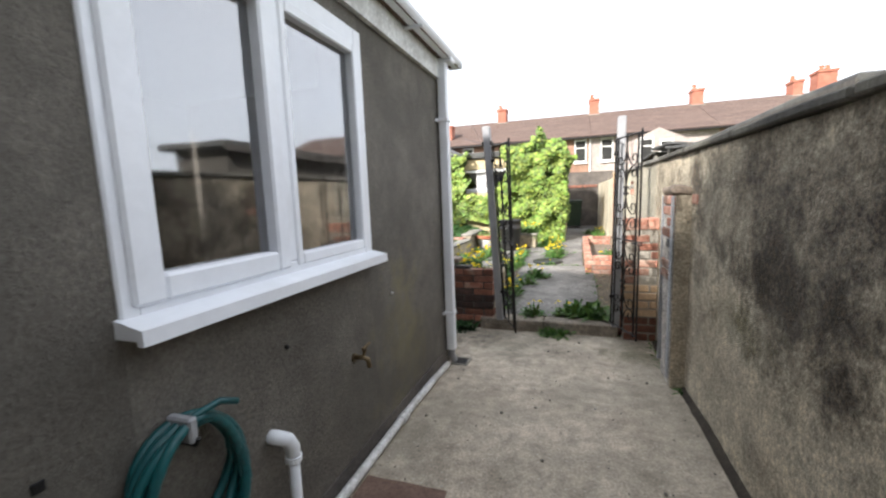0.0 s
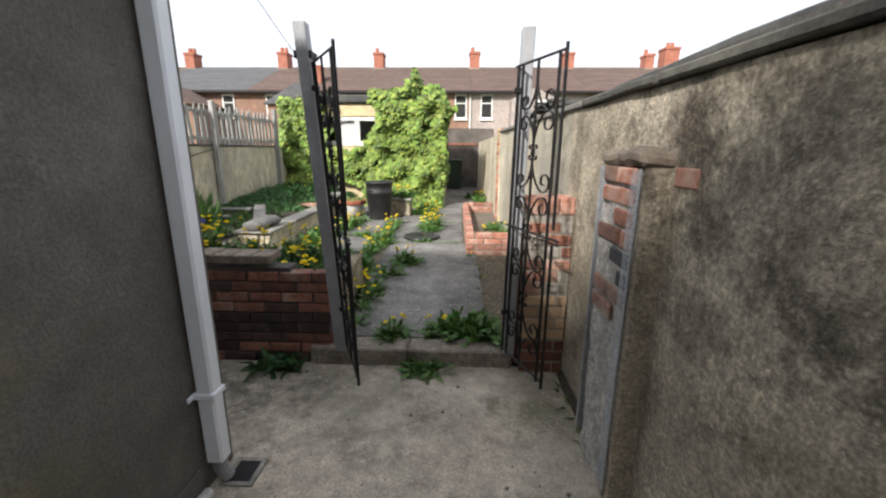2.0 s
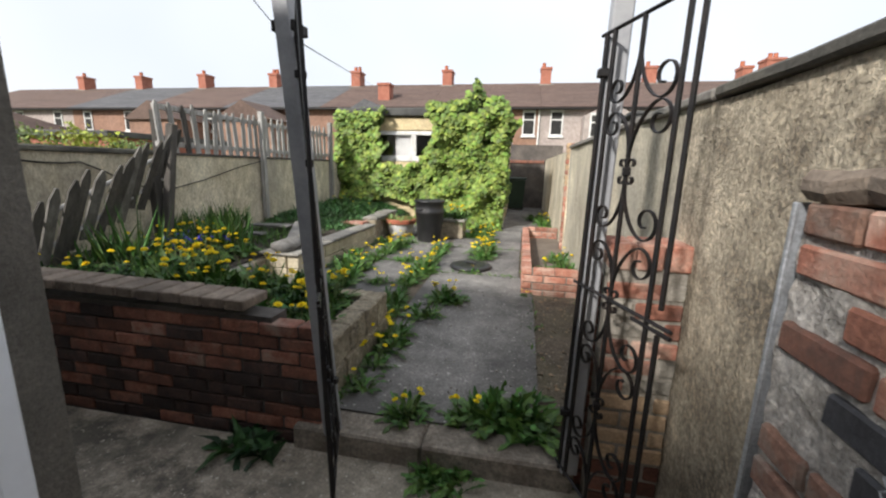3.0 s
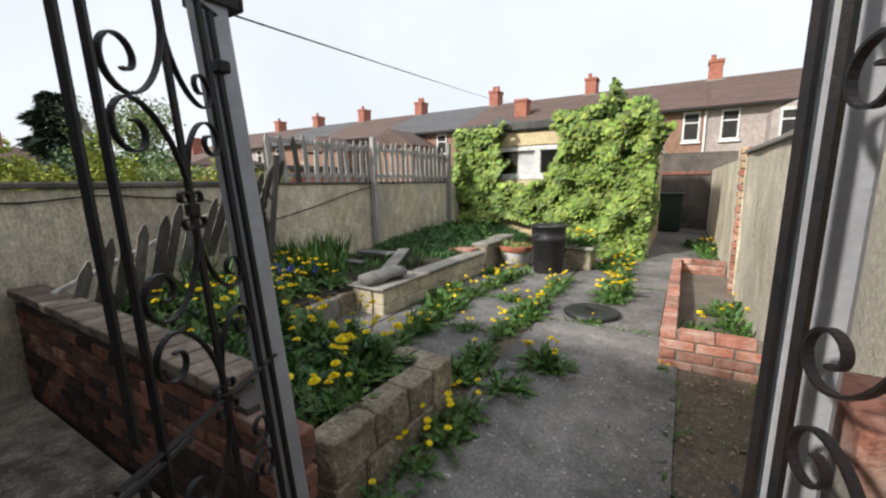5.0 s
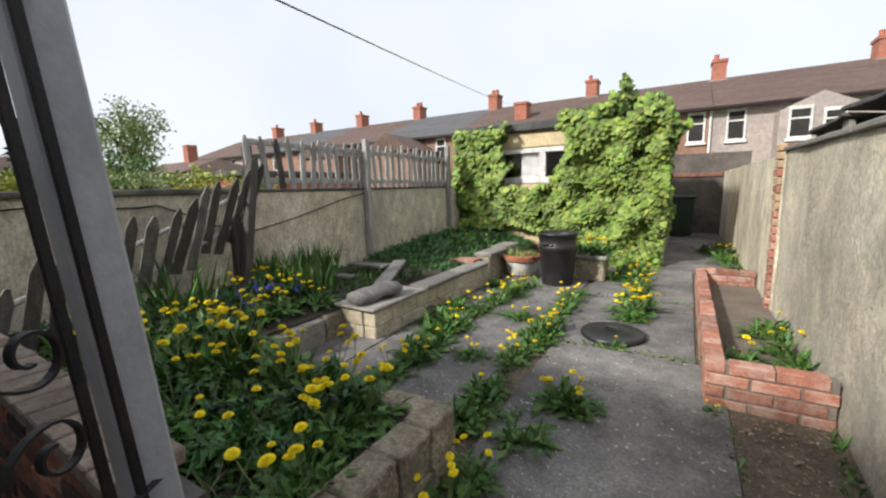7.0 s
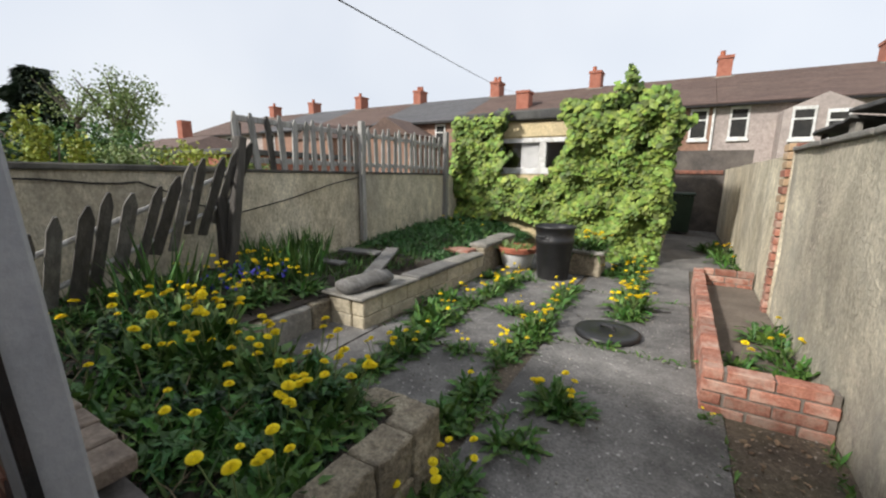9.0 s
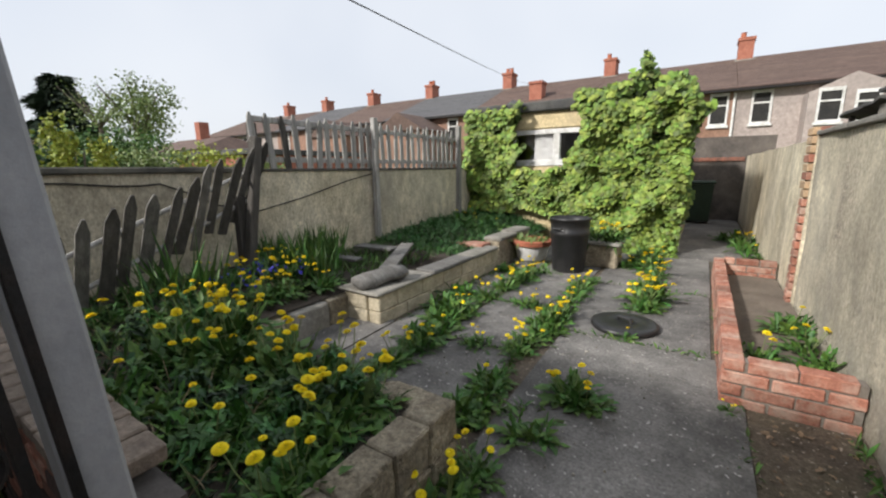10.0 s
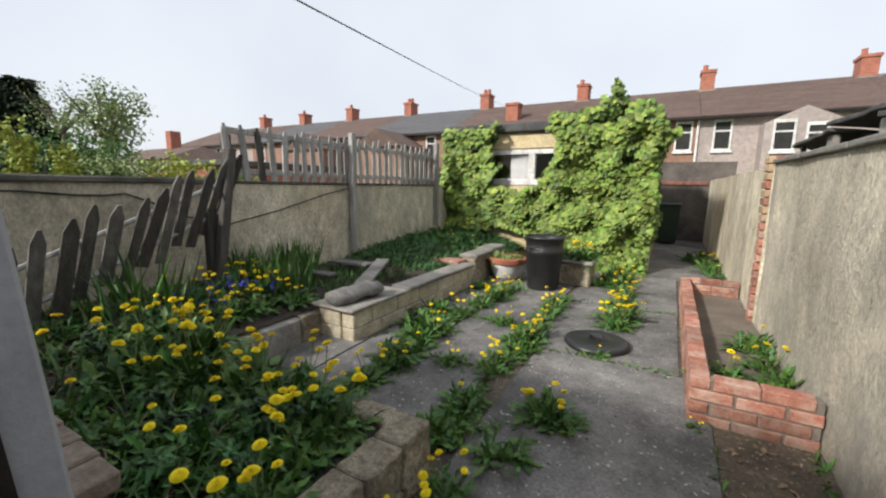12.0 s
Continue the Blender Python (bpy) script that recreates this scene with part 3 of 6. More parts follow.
def far_window(th, x0, x1, z0, z1, y):
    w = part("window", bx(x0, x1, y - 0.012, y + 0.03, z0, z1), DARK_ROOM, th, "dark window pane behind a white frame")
    bm = bmesh.new()
    t = 0.075
    zm = z0 + (z1 - z0) * 0.62
    for q in ((x0, x0 + t, z0, z1), (x1 - t, x1, z0, z1), (x0 + t, x1 - t, z1 - t * 1.6, z1), (x0 + t, x1 - t, z0, z0 + t), (x0 + t, x1 - t, zm - 0.03, zm + 0.03)):
        box(bm, q[0], q[1], y - 0.05, y - 0.013, q[2], q[3])
    part("frame", bm, WHITE_PAINT, w)
    part("sill", bx(x0 - 0.05, x1 + 0.05, y - 0.1, y - 0.051, z0 - 0.1, z0 - 0.002), WHITE_PAINT, w)


for i, (xa, xb) in enumerate(zip(EDGES, EDGES[1:])):
    wins = []
    if i == 2:
        wins = [(1.62, 2.3, 3.12, 4.43)]
    elif i == 3:
        wins = [(0.19, 0.87, 3.12, 4.42), (-3.6, -2.9, 3.15, 4.42)]
    else:
        wins = [(xb + 0.9, xb + 1.55, 3.15, 4.4), (xa - 1.6, xa - 0.9, 3.15, 4.4)]
    terrace_house(xa, xb, (FAR_RENDER, FAR_BRICK)[i % 2 == 1 or i in (4, 6)], (TILE_BROWN, TILE_GREY)[i in (2, 5, 7)] if i != 2 else TILE_BROWN, wins)


def chimney(x, y, z0, z1, w=0.62, d=0.9, pots=2):
    th = thing("chimney", "red brick chimney stack with clay pots", "chimney", (x, y, z0), group="chimneys of the terrace")
    bm = bmesh.new()
    box(bm, x - w / 2, x + w / 2, y - d / 2, y + d / 2, z0, z1 - 0.14)
    box(bm, x - w / 2 - 0.05, x + w / 2 + 0.05, y - d / 2 - 0.05, y + d / 2 + 0.05, z1 - 0.14, z1)
    part("chimney_shaft", bm, CHIMNEY_BRICK, th)
    part("flashing", bx(x - w / 2 - 0.12, x + w / 2 + 0.12, y - d / 2 - 0.1, y + d / 2 + 0.1, z0, z0 + 0.12), STONE_SLAB, th)
    for k in range(pots):
        part("chimney_pot", lathe([(0.13, 0), (0.11, 0.28), (0.13, 0.32), (0.09, 0.33)], 10, (x - 0.14 + 0.28 * k, y, z1)), TERRACOTTA, th)
    return th


for k, x in enumerate(CHIMS):
    chimney(x, RIDGE_Y, RIDGE - 0.15, 7.58 if k % 2 else 7.54, pots=2 if k in (3, 4) else 1)
chimney(12.6, RIDGE_Y, RIDGE - 0.15, 7.45, 0.5, pots=1)
chimney(13.95, RIDGE_Y, RIDGE - 0.15, 7.85, 0.9, pots=2)
chimney(-7.95, 26.6, 4.95, 6.1, 0.7, 0.7, pots=0)

# ---- house fittings ----
gut = thing("gutter", "white plastic half-round gutter with brackets", "gutter", (HX + 0.08, 0, 2.45))
bm = bmesh.new()
prof = [(0.055 * math.cos(a), 0.055 * math.sin(a)) for a in [math.pi + math.pi * k / 8 for k in range(9)]]
inner = [(x * 0.9, z * 0.9) for x, z in prof[::-1]]
ring = prof + inner
ends = [[bm.verts.new((HX + 0.09 + x, y, 2.47 + z)) for x, z in ring] for y in (-2.6, 3.3)]
for k in range(len(ring)):
    bm.faces.new((ends[0][k], ends[0][(k + 1) % 18], ends[1][(k + 1) % 18], ends[1][k]))
bm.faces.new(ends[0])
bm.faces.new(ends[1][::-1])
part("channel", bm, WHITE_UPVC, gut)
part("stop_end", bx(HX + 0.03, HX + 0.15, 3.3, 3.315, 2.41, 2.475, bev=0.004), WHITE_UPVC, gut)
for y in (-1.6, -0.6, 0.4, 1.4, 2.4):
    part("bracket", bx(HX + 0.028, HX + 0.155, y - 0.014, y + 0.014, 2.402, 2.418, bev=0.003), WHITE_UPVC, gut)
dp = thing("downpipe", "square white plastic downpipe fixed to the rendered wall", "downpipe", (HX + 0.05, 3.08, 0.1))
part("pipe", bx(HX + 0.015, HX + 0.087, 3.035, 3.105, 0.10, 2.40, bev=0.009), WHITE_UPVC, dp)
part("outlet", bx(HX + 0.005, HX + 0.14, 3.03, 3.13, 2.39, 2.43, bev=0.01), WHITE_UPVC, dp)
for z in (0.42, 1.97):
    part("clip", (lambda b: (box(b, HX + 0.002, HX + 0.094, 3.028, 3.112, z - 0.014, z + 0.014, bev=0.004), box(b, HX + 0.001, HX + 0.012, 3.0, 3.155, z - 0.011, z + 0.011, bev=0.003), b)[2])(bmesh.new()), WHITE_UPVC, dp)
part("shoe", tb([(HX + 0.045, 3.078, 0.12), (HX + 0.045, 3.082, 0.05), (HX + 0.06, 3.1, -0.01)], 0.03, 10), POST_PAINT, dp)
gully = thing("drain_gully", "black square drain gully in the yard floor", "drain", (HX + 0.1, 3.13, -0.01))
part("rim", (lambda b: ([box(b, *q, yard_z(0, 3.1) - 0.02, yard_z(0, 3.1) + 0.012) for q in ((-0.66, -0.52, 3.06, 3.08), (-0.66, -0.52, 3.2, 3.22), (-0.66, -0.64, 3.08, 3.2), (-0.54, -0.52, 3.08, 3.2))], b)[1])(bmesh.new()), STONE_SLAB, gully)
part("grate", bx(-0.64, -0.54, 3.08, 3.2, yard_z(0, 3.1) - 0.01, yard_z(0, 3.1) + 0.006), IRON, gully)
cond = thing("conduit", "grey pipe laid along the foot of the wall", "pipe", (HX + 0.03, 1, 0.03))
part("pipe", tb([(HX + 0.035, -2.6 + 0.4 * k, 0.03 + 0.004 * math.sin(k * 1.7) + yard_z(0, -2.6 + 0.4 * k)) for k in range(15)], 0.024, 8), WHITE_PAINT, cond, smooth=True)
for y in (0.9, 2.1):
    part("joint", tb([(HX + 0.035, y - 0.04, 0.03), (HX + 0.035, y + 0.04, 0.03)], 0.03, 8), WHITE_PAINT, cond)
plinth = link("baseboard", rough_up(bx(HX, HX + 0.012, -2.6, 3.0, -0.05, 0.1), 0.01, 4, 4), BLACK_WALL)
tagged(plinth, "bare brownish band at the foot of the rendered wall", "plinth", kind="structure")
waste = thing("waste_pipe", "white plastic waste pipe with an elbow coming out of the wall", "pipe", (HX + 0.05, 1.1, 0.0))
part("pipe", tb([(HX + 0.055, 1.10, 0.0), (HX + 0.055, 1.10, 0.47)], 0.02, 12), WHITE_UPVC, waste, smooth=True)
part("elbow", tb([(HX - 0.02, 1.055, 0.535), (HX + 0.03, 1.06, 0.535), (HX + 0.05, 1.085, 0.515), (HX + 0.055, 1.1, 0.48), (HX + 0.055, 1.1, 0.43)], 0.026, 12), WHITE_UPVC, waste, smooth=True)
part("collar", tb([(HX + 0.055, 1.1, 0.425), (HX + 0.055, 1.1, 0.445)], 0.03, 12), WHITE_UPVC, waste)
hose = thing("garden_hose", "coil of green garden hose hung on the wall", "hose", (HX + 0.06, 0.7, 0.45))
for k in range(7):
    w, hgt = 0.145 + 0.013 * (k % 3), 0.34 + 0.025 * k
    pts = []
    for j in range(33):
        a = math.pi * 2 * j / 32
        pts.append((HX + 0.03 + 0.016 * (k % 4) + 0.012 * math.sin(a * 2 + k), 0.715 + w * math.sin(a) * (1.0 if math.cos(a) > 0 else 1.05), 0.805 - hgt / 2 + hgt / 2 * math.cos(a) - 0.006 * (k % 3)))
    part("coil", tb(pts, 0.0135, 8), HOSE_GREEN, hose, smooth=True)
part("end", tb([(HX + 0.06, 0.66, 0.78), (HX + 0.075, 0.72, 0.815), (HX + 0.09, 0.79, 0.825), (HX + 0.1, 0.84, 0.80)], 0.0105, 8), HOSE_GREEN, hose, smooth=True)
part("tie", bx(HX + 0.015, HX + 0.1, 0.685, 0.712, 0.755, 0.825, bev=0.006), POST_PAINT, hose, "grey tape tie")
part("hook", tb([(HX - 0.02, 0.7, 0.75), (HX + 0.1, 0.7, 0.75), (HX + 0.11, 0.7, 0.77)], 0.006, 6), IRON, hose)
tap = thing("outdoor_tap", "old brass outdoor tap on the rendered wall", "tap", (HX, 1.64, 0.6))
BRASS = surf("tarnished_brass", (0.13, 0.095, 0.055), (0.24, 0.18, 0.1), 20, 0.5, 0.3, 90, metal=0.7)
part("body", tb([(HX - 0.01, 1.64, 0.60), (HX + 0.05, 1.64, 0.605), (HX + 0.075, 1.645, 0.595), (HX + 0.08, 1.648, 0.555)], 0.012, 10), BRASS, tap, smooth=True)
part("spindle", tb([(HX + 0.05, 1.64, 0.6), (HX + 0.06, 1.655, 0.655)], 0.008, 8), BRASS, tap)
part("handle", tb([(HX + 0.06, 1.625, 0.652), (HX + 0.062, 1.69, 0.662)], 0.007, 8), BRASS, tap)
part("backplate", tb([(HX - 0.005, 1.64, 0.6), (HX + 0.006, 1.64, 0.6)], 0.022, 12), BRASS, tap)
for yy, zz, rr, mt, nm, lb in ((1.175, 0.83, 0.009, IRON, "wall_plug", "small dark plug hole in the render"), (2.09, 0.82, 0.008, WHITE_PAINT, "wall_fixing", "small pale fixing in the rendered wall")):
    pl = thing(nm, lb, "fixing", (HX, yy, zz))
    part("head", lathe([(rr, 0), (rr, 0.008), (rr * 0.5, 0.012)], 10), mt, pl)
    pl.children[0].matrix_parent_inverse = Matrix()
    pl.rotation_euler = (0, radians(90), 0)
airb = thing("wall_vent", "dark metal stub in a hole in the render", "vent", (HX, 0.43, 0.82))
part("cover", bx(HX - 0.02, HX + 0.004, 0.415, 0.44, 0.80, 0.825, bev=0.002), IRON, airb)
patch = link("floor_patch", rough_up(grid_sheet(-0.64, -0.22, 0.85, 1.6, 8, 12, lambda x, y: 0.006), 0.004, 6), surf("brown_patch", (0.14, 0.085, 0.065), (0.2, 0.13, 0.1), 6, 0.95, 0.6, 60))
tagged(patch, "reddish-brown worn patch on the yard concrete", "patch", kind="structure")

# ---- bricks ----
BRICK_MESH = {}


def brick_data(mat, size):
    key = (mat.name, size)
    if key not in BRICK_MESH:
        bm = bx(-size[0] / 2, size[0] / 2, -size[1] / 2, size[1] / 2, -size[2] / 2, size[2] / 2, bev=0.006)
        for v in bm.verts:
            v.co += 0.003 * noise.noise_vector(v.co * 40 + Vector((len(BRICK_MESH) * 3.1, 0, 0)))
        me = bpy.data.meshes.new("brick")
        bm.to_mesh(me)
        bm.free()
        me.materials.append(mat)
        BRICK_MESH[key] = me
    return BRICK_MESH[key]


rb = random.Random(5)


def brick(parent, mat, size, x, y, z, rz=0.0, name="brick"):
    ob = new(name, brick_data(mat, size))
    ob.parent = parent
    ob.matrix_parent_inverse = Matrix.Translation(-parent.location)
    ob.matrix_basis = pose(x + rb.uniform(-0.002, 0.002), y + rb.uniform(-0.003, 0.003), z + rb.uniform(-0.002, 0.002), rb.uniform(-0.5, 0.5), rb.uniform(-0.5, 0.5), rz + rb.uniform(-0.7, 0.7))
    return ob


STR, HEADER, HALF = (0.215, 0.1, 0.065), (0.102, 0.1, 0.065), (0.13, 0.1, 0.065)


def course(parent, mats, x0, x1, y, z, off, axis="x"):
    """One run of stretchers from x0 to x1, cut at the ends."""
    u = x0 - (0.1125 if off else 0)
    while u < x1 - 0.03:
        a, b = max(u, x0), min(u + 0.215, x1)
        if b - a > 0.03:
            size = (round(b - a, 2), 0.1, 0.065)
            c = (a + b) / 2
            if axis == "x":
                brick(parent, rb.choice(mats), size, c, y, z)
            else:
                brick(parent, rb.choice(mats), size, y, c, z, 90)
        u += 0.225


# lower five courses mostly shade-dark brick, upper ones mostly plain
for k in range(9):
    course(low_wall, [BRICK_OLD, BRICK_OLD, BRICK_SHADED, BRICK_RED] if k > 4 else [BRICK_SHADED, BRICK_SHADED, BRICK_SHADED, BRICK_OLD], -3.55, -0.51, 4.262, -0.06 + 0.075 * k, k % 2)
COPE = (0.118, 0.2, 0.055)
COPE_MAT = surf("worn_coping_brick", (0.13, 0.1, 0.078), (0.25, 0.2, 0.155), 8, 0.95, 0.8, 50, (0.09, 0.07, 0.055), 5, 0.6, vary=0.3)
x = -3.5
while x < -0.84:
    ob = brick(low_wall, COPE_MAT, COPE, x, 4.285 - 0.02 * smooth01(-1.2, -0.8, x), 0.667 + 0.02 * smooth01(-1.0, -3.0, x), rb.uniform(-2, 2), "coping_brick")
    x += 0.134
# pillar by the right-hand post
for k in range(13):
    if k < 3:
        mats = [BRICK_OLD]
    elif k < 7:
        mats = [BRICK_BUFF]
    else:
        mats = [BRICK_RED, BRICK_RED, BRICK_OLD, MORTAR]
    course(pillar, mats, 0.785, 1.07, 4.165, -0.04 + 0.08 * k, k % 2)
for k in range(3):
    brick(pillar, BRICK_RED, (0.092, 0.215, 0.1), 0.83 + 0.099 * k, 4.22, 1.055)
for k in range(13):
    brick(pillar, BRICK_OLD, HALF, 0.80, 4.29, -0.04 + 0.08 * k, 90)
# planter
for k in range(4):
    zc = 0.125 + 0.075 * k
    course(planter, [BRICK_RED], 0.477, 1.065, 6.60, zc, k % 2)
    course(planter, [BRICK_RED], 6.66, 9.55, 0.527, zc, (k + 1) % 2, "y")
    course(planter, [BRICK_RED], 0.58, 1.065, 9.60, zc, k % 2)
tagged(link("planter_soil", rough_up(grid_sheet(0.582, 1.066, 6.657, 9.55, 8, 30, lambda x, y: 0.2 + 0.01 * noise.noise((x * 5, y * 5, 0))), 0.01, 5), PLANTER_SOIL), "dry brown soil filling the brick planter", "soil", kind="structure")

# plastered pier with exposed bricks on the right-hand wall
pier = thing("wall_pier", "broken-faced brick pier with steel corner beads and a stone cap", "pier", (1.03, 3.24, 0))
part("core", rough_up(wall_mesh(0.982, 1.09, 3.075, 3.41, -0.1, 1.33, 0.012, 0.035), 0.012, 16), surf("smeared_mortar", (0.42, 0.39, 0.35), (0.64, 0.605, 0.56), 7, 0.97, 1.0, 45, (0.22, 0.19, 0.165), 6, 0.55, grain=0.8, mottle=0.9, pebble=0.3), pier)
PIER_BRICK = surf("mortar_smeared_brick", (0.17, 0.085, 0.06), (0.3, 0.17, 0.12), 12, 0.96, 1.0, 60, (0.27, 0.245, 0.21), 8, 0.9, vary=0.4)
zc = 0.75
k = 0
while zc < 1.3:
    mats = [BRICK_BLUE] if k in (2, 3) else [PIER_BRICK] if k < 2 else [BRICK_OLD, PIER_BRICK, BRICK_RED]
    for a, b in (((3.09, 3.25), (3.262, 3.395)) if k % 2 else ((3.09, 3.17), (3.182, 3.395))):
        if not (k in (2, 3) and b > 3.3) and rb.random() < 0.92:
            brick(pier, rb.choice(mats), (round(b - a, 3), 0.1, 0.062), 1.012 + 0.005 * rb.random(), (a + b) / 2, zc, 90)
    zc += 0.078
    k += 1
for k in range(9):
    brick(pier, MORTAR, (0.09 + 0.1 * rb.random(), 0.07, 0.05), 1.022, 3.12 + 0.24 * rb.random(), 0.06 + 0.075 * k, 90, "rubble_brick")
part("cap_stone", rough_up(bx(0.955, 1.10, 3.03, 3.42, 1.33, 1.385, bev=0.018), 0.022, 9, 4), COPE_MAT, pier)
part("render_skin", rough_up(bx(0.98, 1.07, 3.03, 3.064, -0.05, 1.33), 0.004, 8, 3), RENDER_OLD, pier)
brick(pier, BRICK_RED, HALF, 1.113, 2.965, 1.30, 90)
for yb in (3.055, 3.425):
    part("corner_bead", bx(0.962, 0.97, yb - 0.006, yb + 0.006, 0.03, 1.325, bev=0.002), STEEL, pier)
part("bead_wing", bx(0.966, 1.03, 3.427, 3.43, 0.03, 1.325), STEEL, pier)
bm = bmesh.new()
for j in range(5):
    tube(bm, [(0.963, 3.062 + 0.012 * j + (0.006 if k % 2 else -0.006) * (1 if j % 2 else -1), 0.03 + 0.0122 * k) for k in range(107)], 0.0016, 4)
part("mesh_wing", bm, STEEL, pier, "expanded galvanised mesh")

# brick pillar in the long wall, and the patch of brick with an iron bracket
wp = thing("end_pillar", "slim red brick pillar where the wall drops", "pillar", (1.16, 8.7, 0), kind="structure")
part("core", bx(1.06, 1.27, 8.562, 8.84, 0.1, 1.72), RENDER_CREAM, wp)
for k in range(22):
    brick(wp, rb.choice([BRICK_RED, BRICK_BUFF]) if k > 12 else BRICK_RED, (0.13 if k < 15 else 0.215, 0.1, 0.065), 1.075, 8.66 if k < 15 else 8.70, 0.13 + 0.0755 * k, 90)
    if k > 17:
        brick(wp, BRICK_RED, (0.2, 0.1, 0.065), 1.17, 8.6, 0.13 + 0.0755 * k)
for z in (1.66, 1.58, 1.5):
    brick(wp, BRICK_RED, STR, 1.17, 8.64, z + 0.02)
pt = thing("brick_patch", "bare brick showing through the render under a broken bracket", "brick patch", (1.06, 6.03, 1.38), kind="structure")
brick(pt, BRICK_RED, (0.22, 0.07, 0.07), 1.082, 6.02, 1.355, 90)
brick(pt, BRICK_OLD, (0.13, 0.06, 0.05), 1.075, 6.02, 1.475, 90)
for y0, z0, r in ((5.93, 1.42, 0.05), (6.11, 1.415, 0.06)):
    part("mortar_lump", rough_up(lathe([(r * 0.2, -r * 0.7), (r, -r * 0.3), (r * 0.9, r * 0.3), (r * 0.2, r * 0.6)], 9, (1.075, y0, z0)), 0.015, 14), STONE_SLAB, pt)

# ---- wrought-iron gates ----
def spiral(u, z, r, a0, turn, n=16):
    """A curl about (u, z) that winds in from radius r."""
    return [(u + r * (1 - 0.72 * k / n) * math.cos(a0 + turn * k / n), z + r * (1 - 0.72 * k / n) * math.sin(a0 + turn * k / n)) for k in range(n + 1)]


def stem(um, zm, us, zc, side, r):
    """A scroll: leaves the middle bar at (um, zm), arches over and curls round (us - side * r, zc)."""
    v = 1 if zc > zm else -1
    cu = us - side * r
    p0, p1, p2, p3 = (um, zm), (um, zm + v * 0.7 * abs(zc - zm)), (cu - side * 0.06, zc + v * r), (cu, zc + v * r)
    pts = []
    for k in range(13):
        t = k / 12
        c = ((1 - t) ** 3, 3 * t * (1 - t) ** 2, 3 * t * t * (1 - t), t ** 3)
        pts.append((sum(w * p[0] for w, p in zip(c, (p0, p1, p2, p3))), sum(w * p[1] for w, p in zip(c, (p0, p1, p2, p3)))))
    return pts + spiral(cu, zc, r, v * math.pi / 2, -side * v * 6.4, 22)[1:]


def gate(name, hinge, free, lean, label):
    h, f = Vector((*hinge, 0)), Vector((*free, 0))
    d = (f - h).normalized()
    W = (f - h).length
    g = thing(name, label, "gate", (hinge[0], hinge[1], 0.06), group="pair of garden gates")

    def P(u, z):
        k = (z - 1.1) * (1 - 0.6 * u / W)
        return h + d * u + Vector((lean.x * k, lean.y * k, z))

    def bar(nm, u0, z0, u1, z1, r=0.009):
        part(nm, tb([P(u0, z0), P(u1, z1)], r, 4), IRON, g)

    nrm = d.cross(Vector((0, 0, 1)))

    def ribbon(uz, wide=0.0062, thin=0.0022):
        bm = bmesh.new()
        rows = []
        for i, (u, z) in enumerate(uz):
            a, b = uz[max(i - 1, 0)], uz[min(i + 1, len(uz) - 1)]
            t = Vector((b[0] - a[0], b[1] - a[1])).normalized()
            e = d * -t.y + Vector((0, 0, t.x))
            c = P(u, z)
            rows.append([bm.verts.new(c + nrm * wide * p + e * thin * q) for p, q in ((1, 1), (1, -1), (-1, -1), (-1, 1))])
        for a, b in zip(rows, rows[1:]):
            for k in range(4):
                bm.faces.new((a[k], a[(k + 1) % 4], b[(k + 1) % 4], b[k]))
        bm.faces.new(rows[0])
        bm.faces.new(rows[-1][::-1])
        return bm

    Z0, Z1, ZM = 0.07, 1.85, 0.93
    um, ui = W * 0.46, W * 0.885
    for u in (0.0, 0.05):
        bar("hinge_stile", u, Z0, u, Z1, 0.0085)
    bar("inner_bar", ui, Z0, ui, Z1, 0.0085)
    bar("closing_stile", W, Z0 - 0.02, W, ZM - 0.03, 0.0085)
    bar("closing_stile", W, ZM + 0.05, W, Z1 + 0.03, 0.0085)
    bar("middle_bar", um, Z0, um, Z1, 0.008)
    for z in (Z0 + 0.02, ZM, Z1):
        bar("rail", -0.03 if z == Z1 else -0.04, z, W + (0.05 if z == ZM else 0), z, 0.0075)
    for zc in (0.10, 0.515, 0.93, 1.375, 1.80):
        for side in (1, -1):
            us, r = (ui - 0.008, 0.058) if side > 0 else (0.058, 0.044)
            for v in (1, -1):
                if Z0 < zc + v * 0.2 < Z1:
                    part("scroll", ribbon(stem(um, zc + v * 0.03, us, zc + v * 0.152, side, r)), IRON, g)
            if 0.3 < zc < 1.7:
                for v in (1, -1):
                    part("curl", ribbon(spiral(um + side * 0.024, zc + v * 0.024, 0.021, math.pi if side > 0 else 0, side * v * -4.6, 12)), IRON, g)
        if 0.3 < zc < 1.7:
            c = P(um, zc)
            part("collar", bx(c.x - 0.012, c.x + 0.012, c.y - 0.012, c.y + 0.012, zc - 0.014, zc + 0.014, bev=0.003), IRON, g)
    for z in (0.35, 1.72):
        c = P(0.0, z)
        part("hinge", bx(c.x - 0.02, c.x + 0.02, c.y - 0.012, c.y + 0.022, z - 0.015, z + 0.015, bev=0.004), IRON, g)
    part("latch", tb([P(W - 0.12, ZM - 0.02), P(W + 0.05, ZM - 0.02)], 0.007, 6), IRON, g)
    return g


gate("iron_gate", (-0.436, 4.09), (-0.225, 3.69), LEAN_W, "black wrought-iron scroll gate standing open on its post")
gate("iron_gate", (0.682, 4.13), (0.851, 3.72), LEAN_E, "black wrought-iron scroll gate standing open by the brick pillar")

# ---- raised beds ----
bed = thing("stone_bed_wall", "low edging of worn sandstone blocks round a flower bed", "bed edging", (-0.62, 4.9, 0.05))


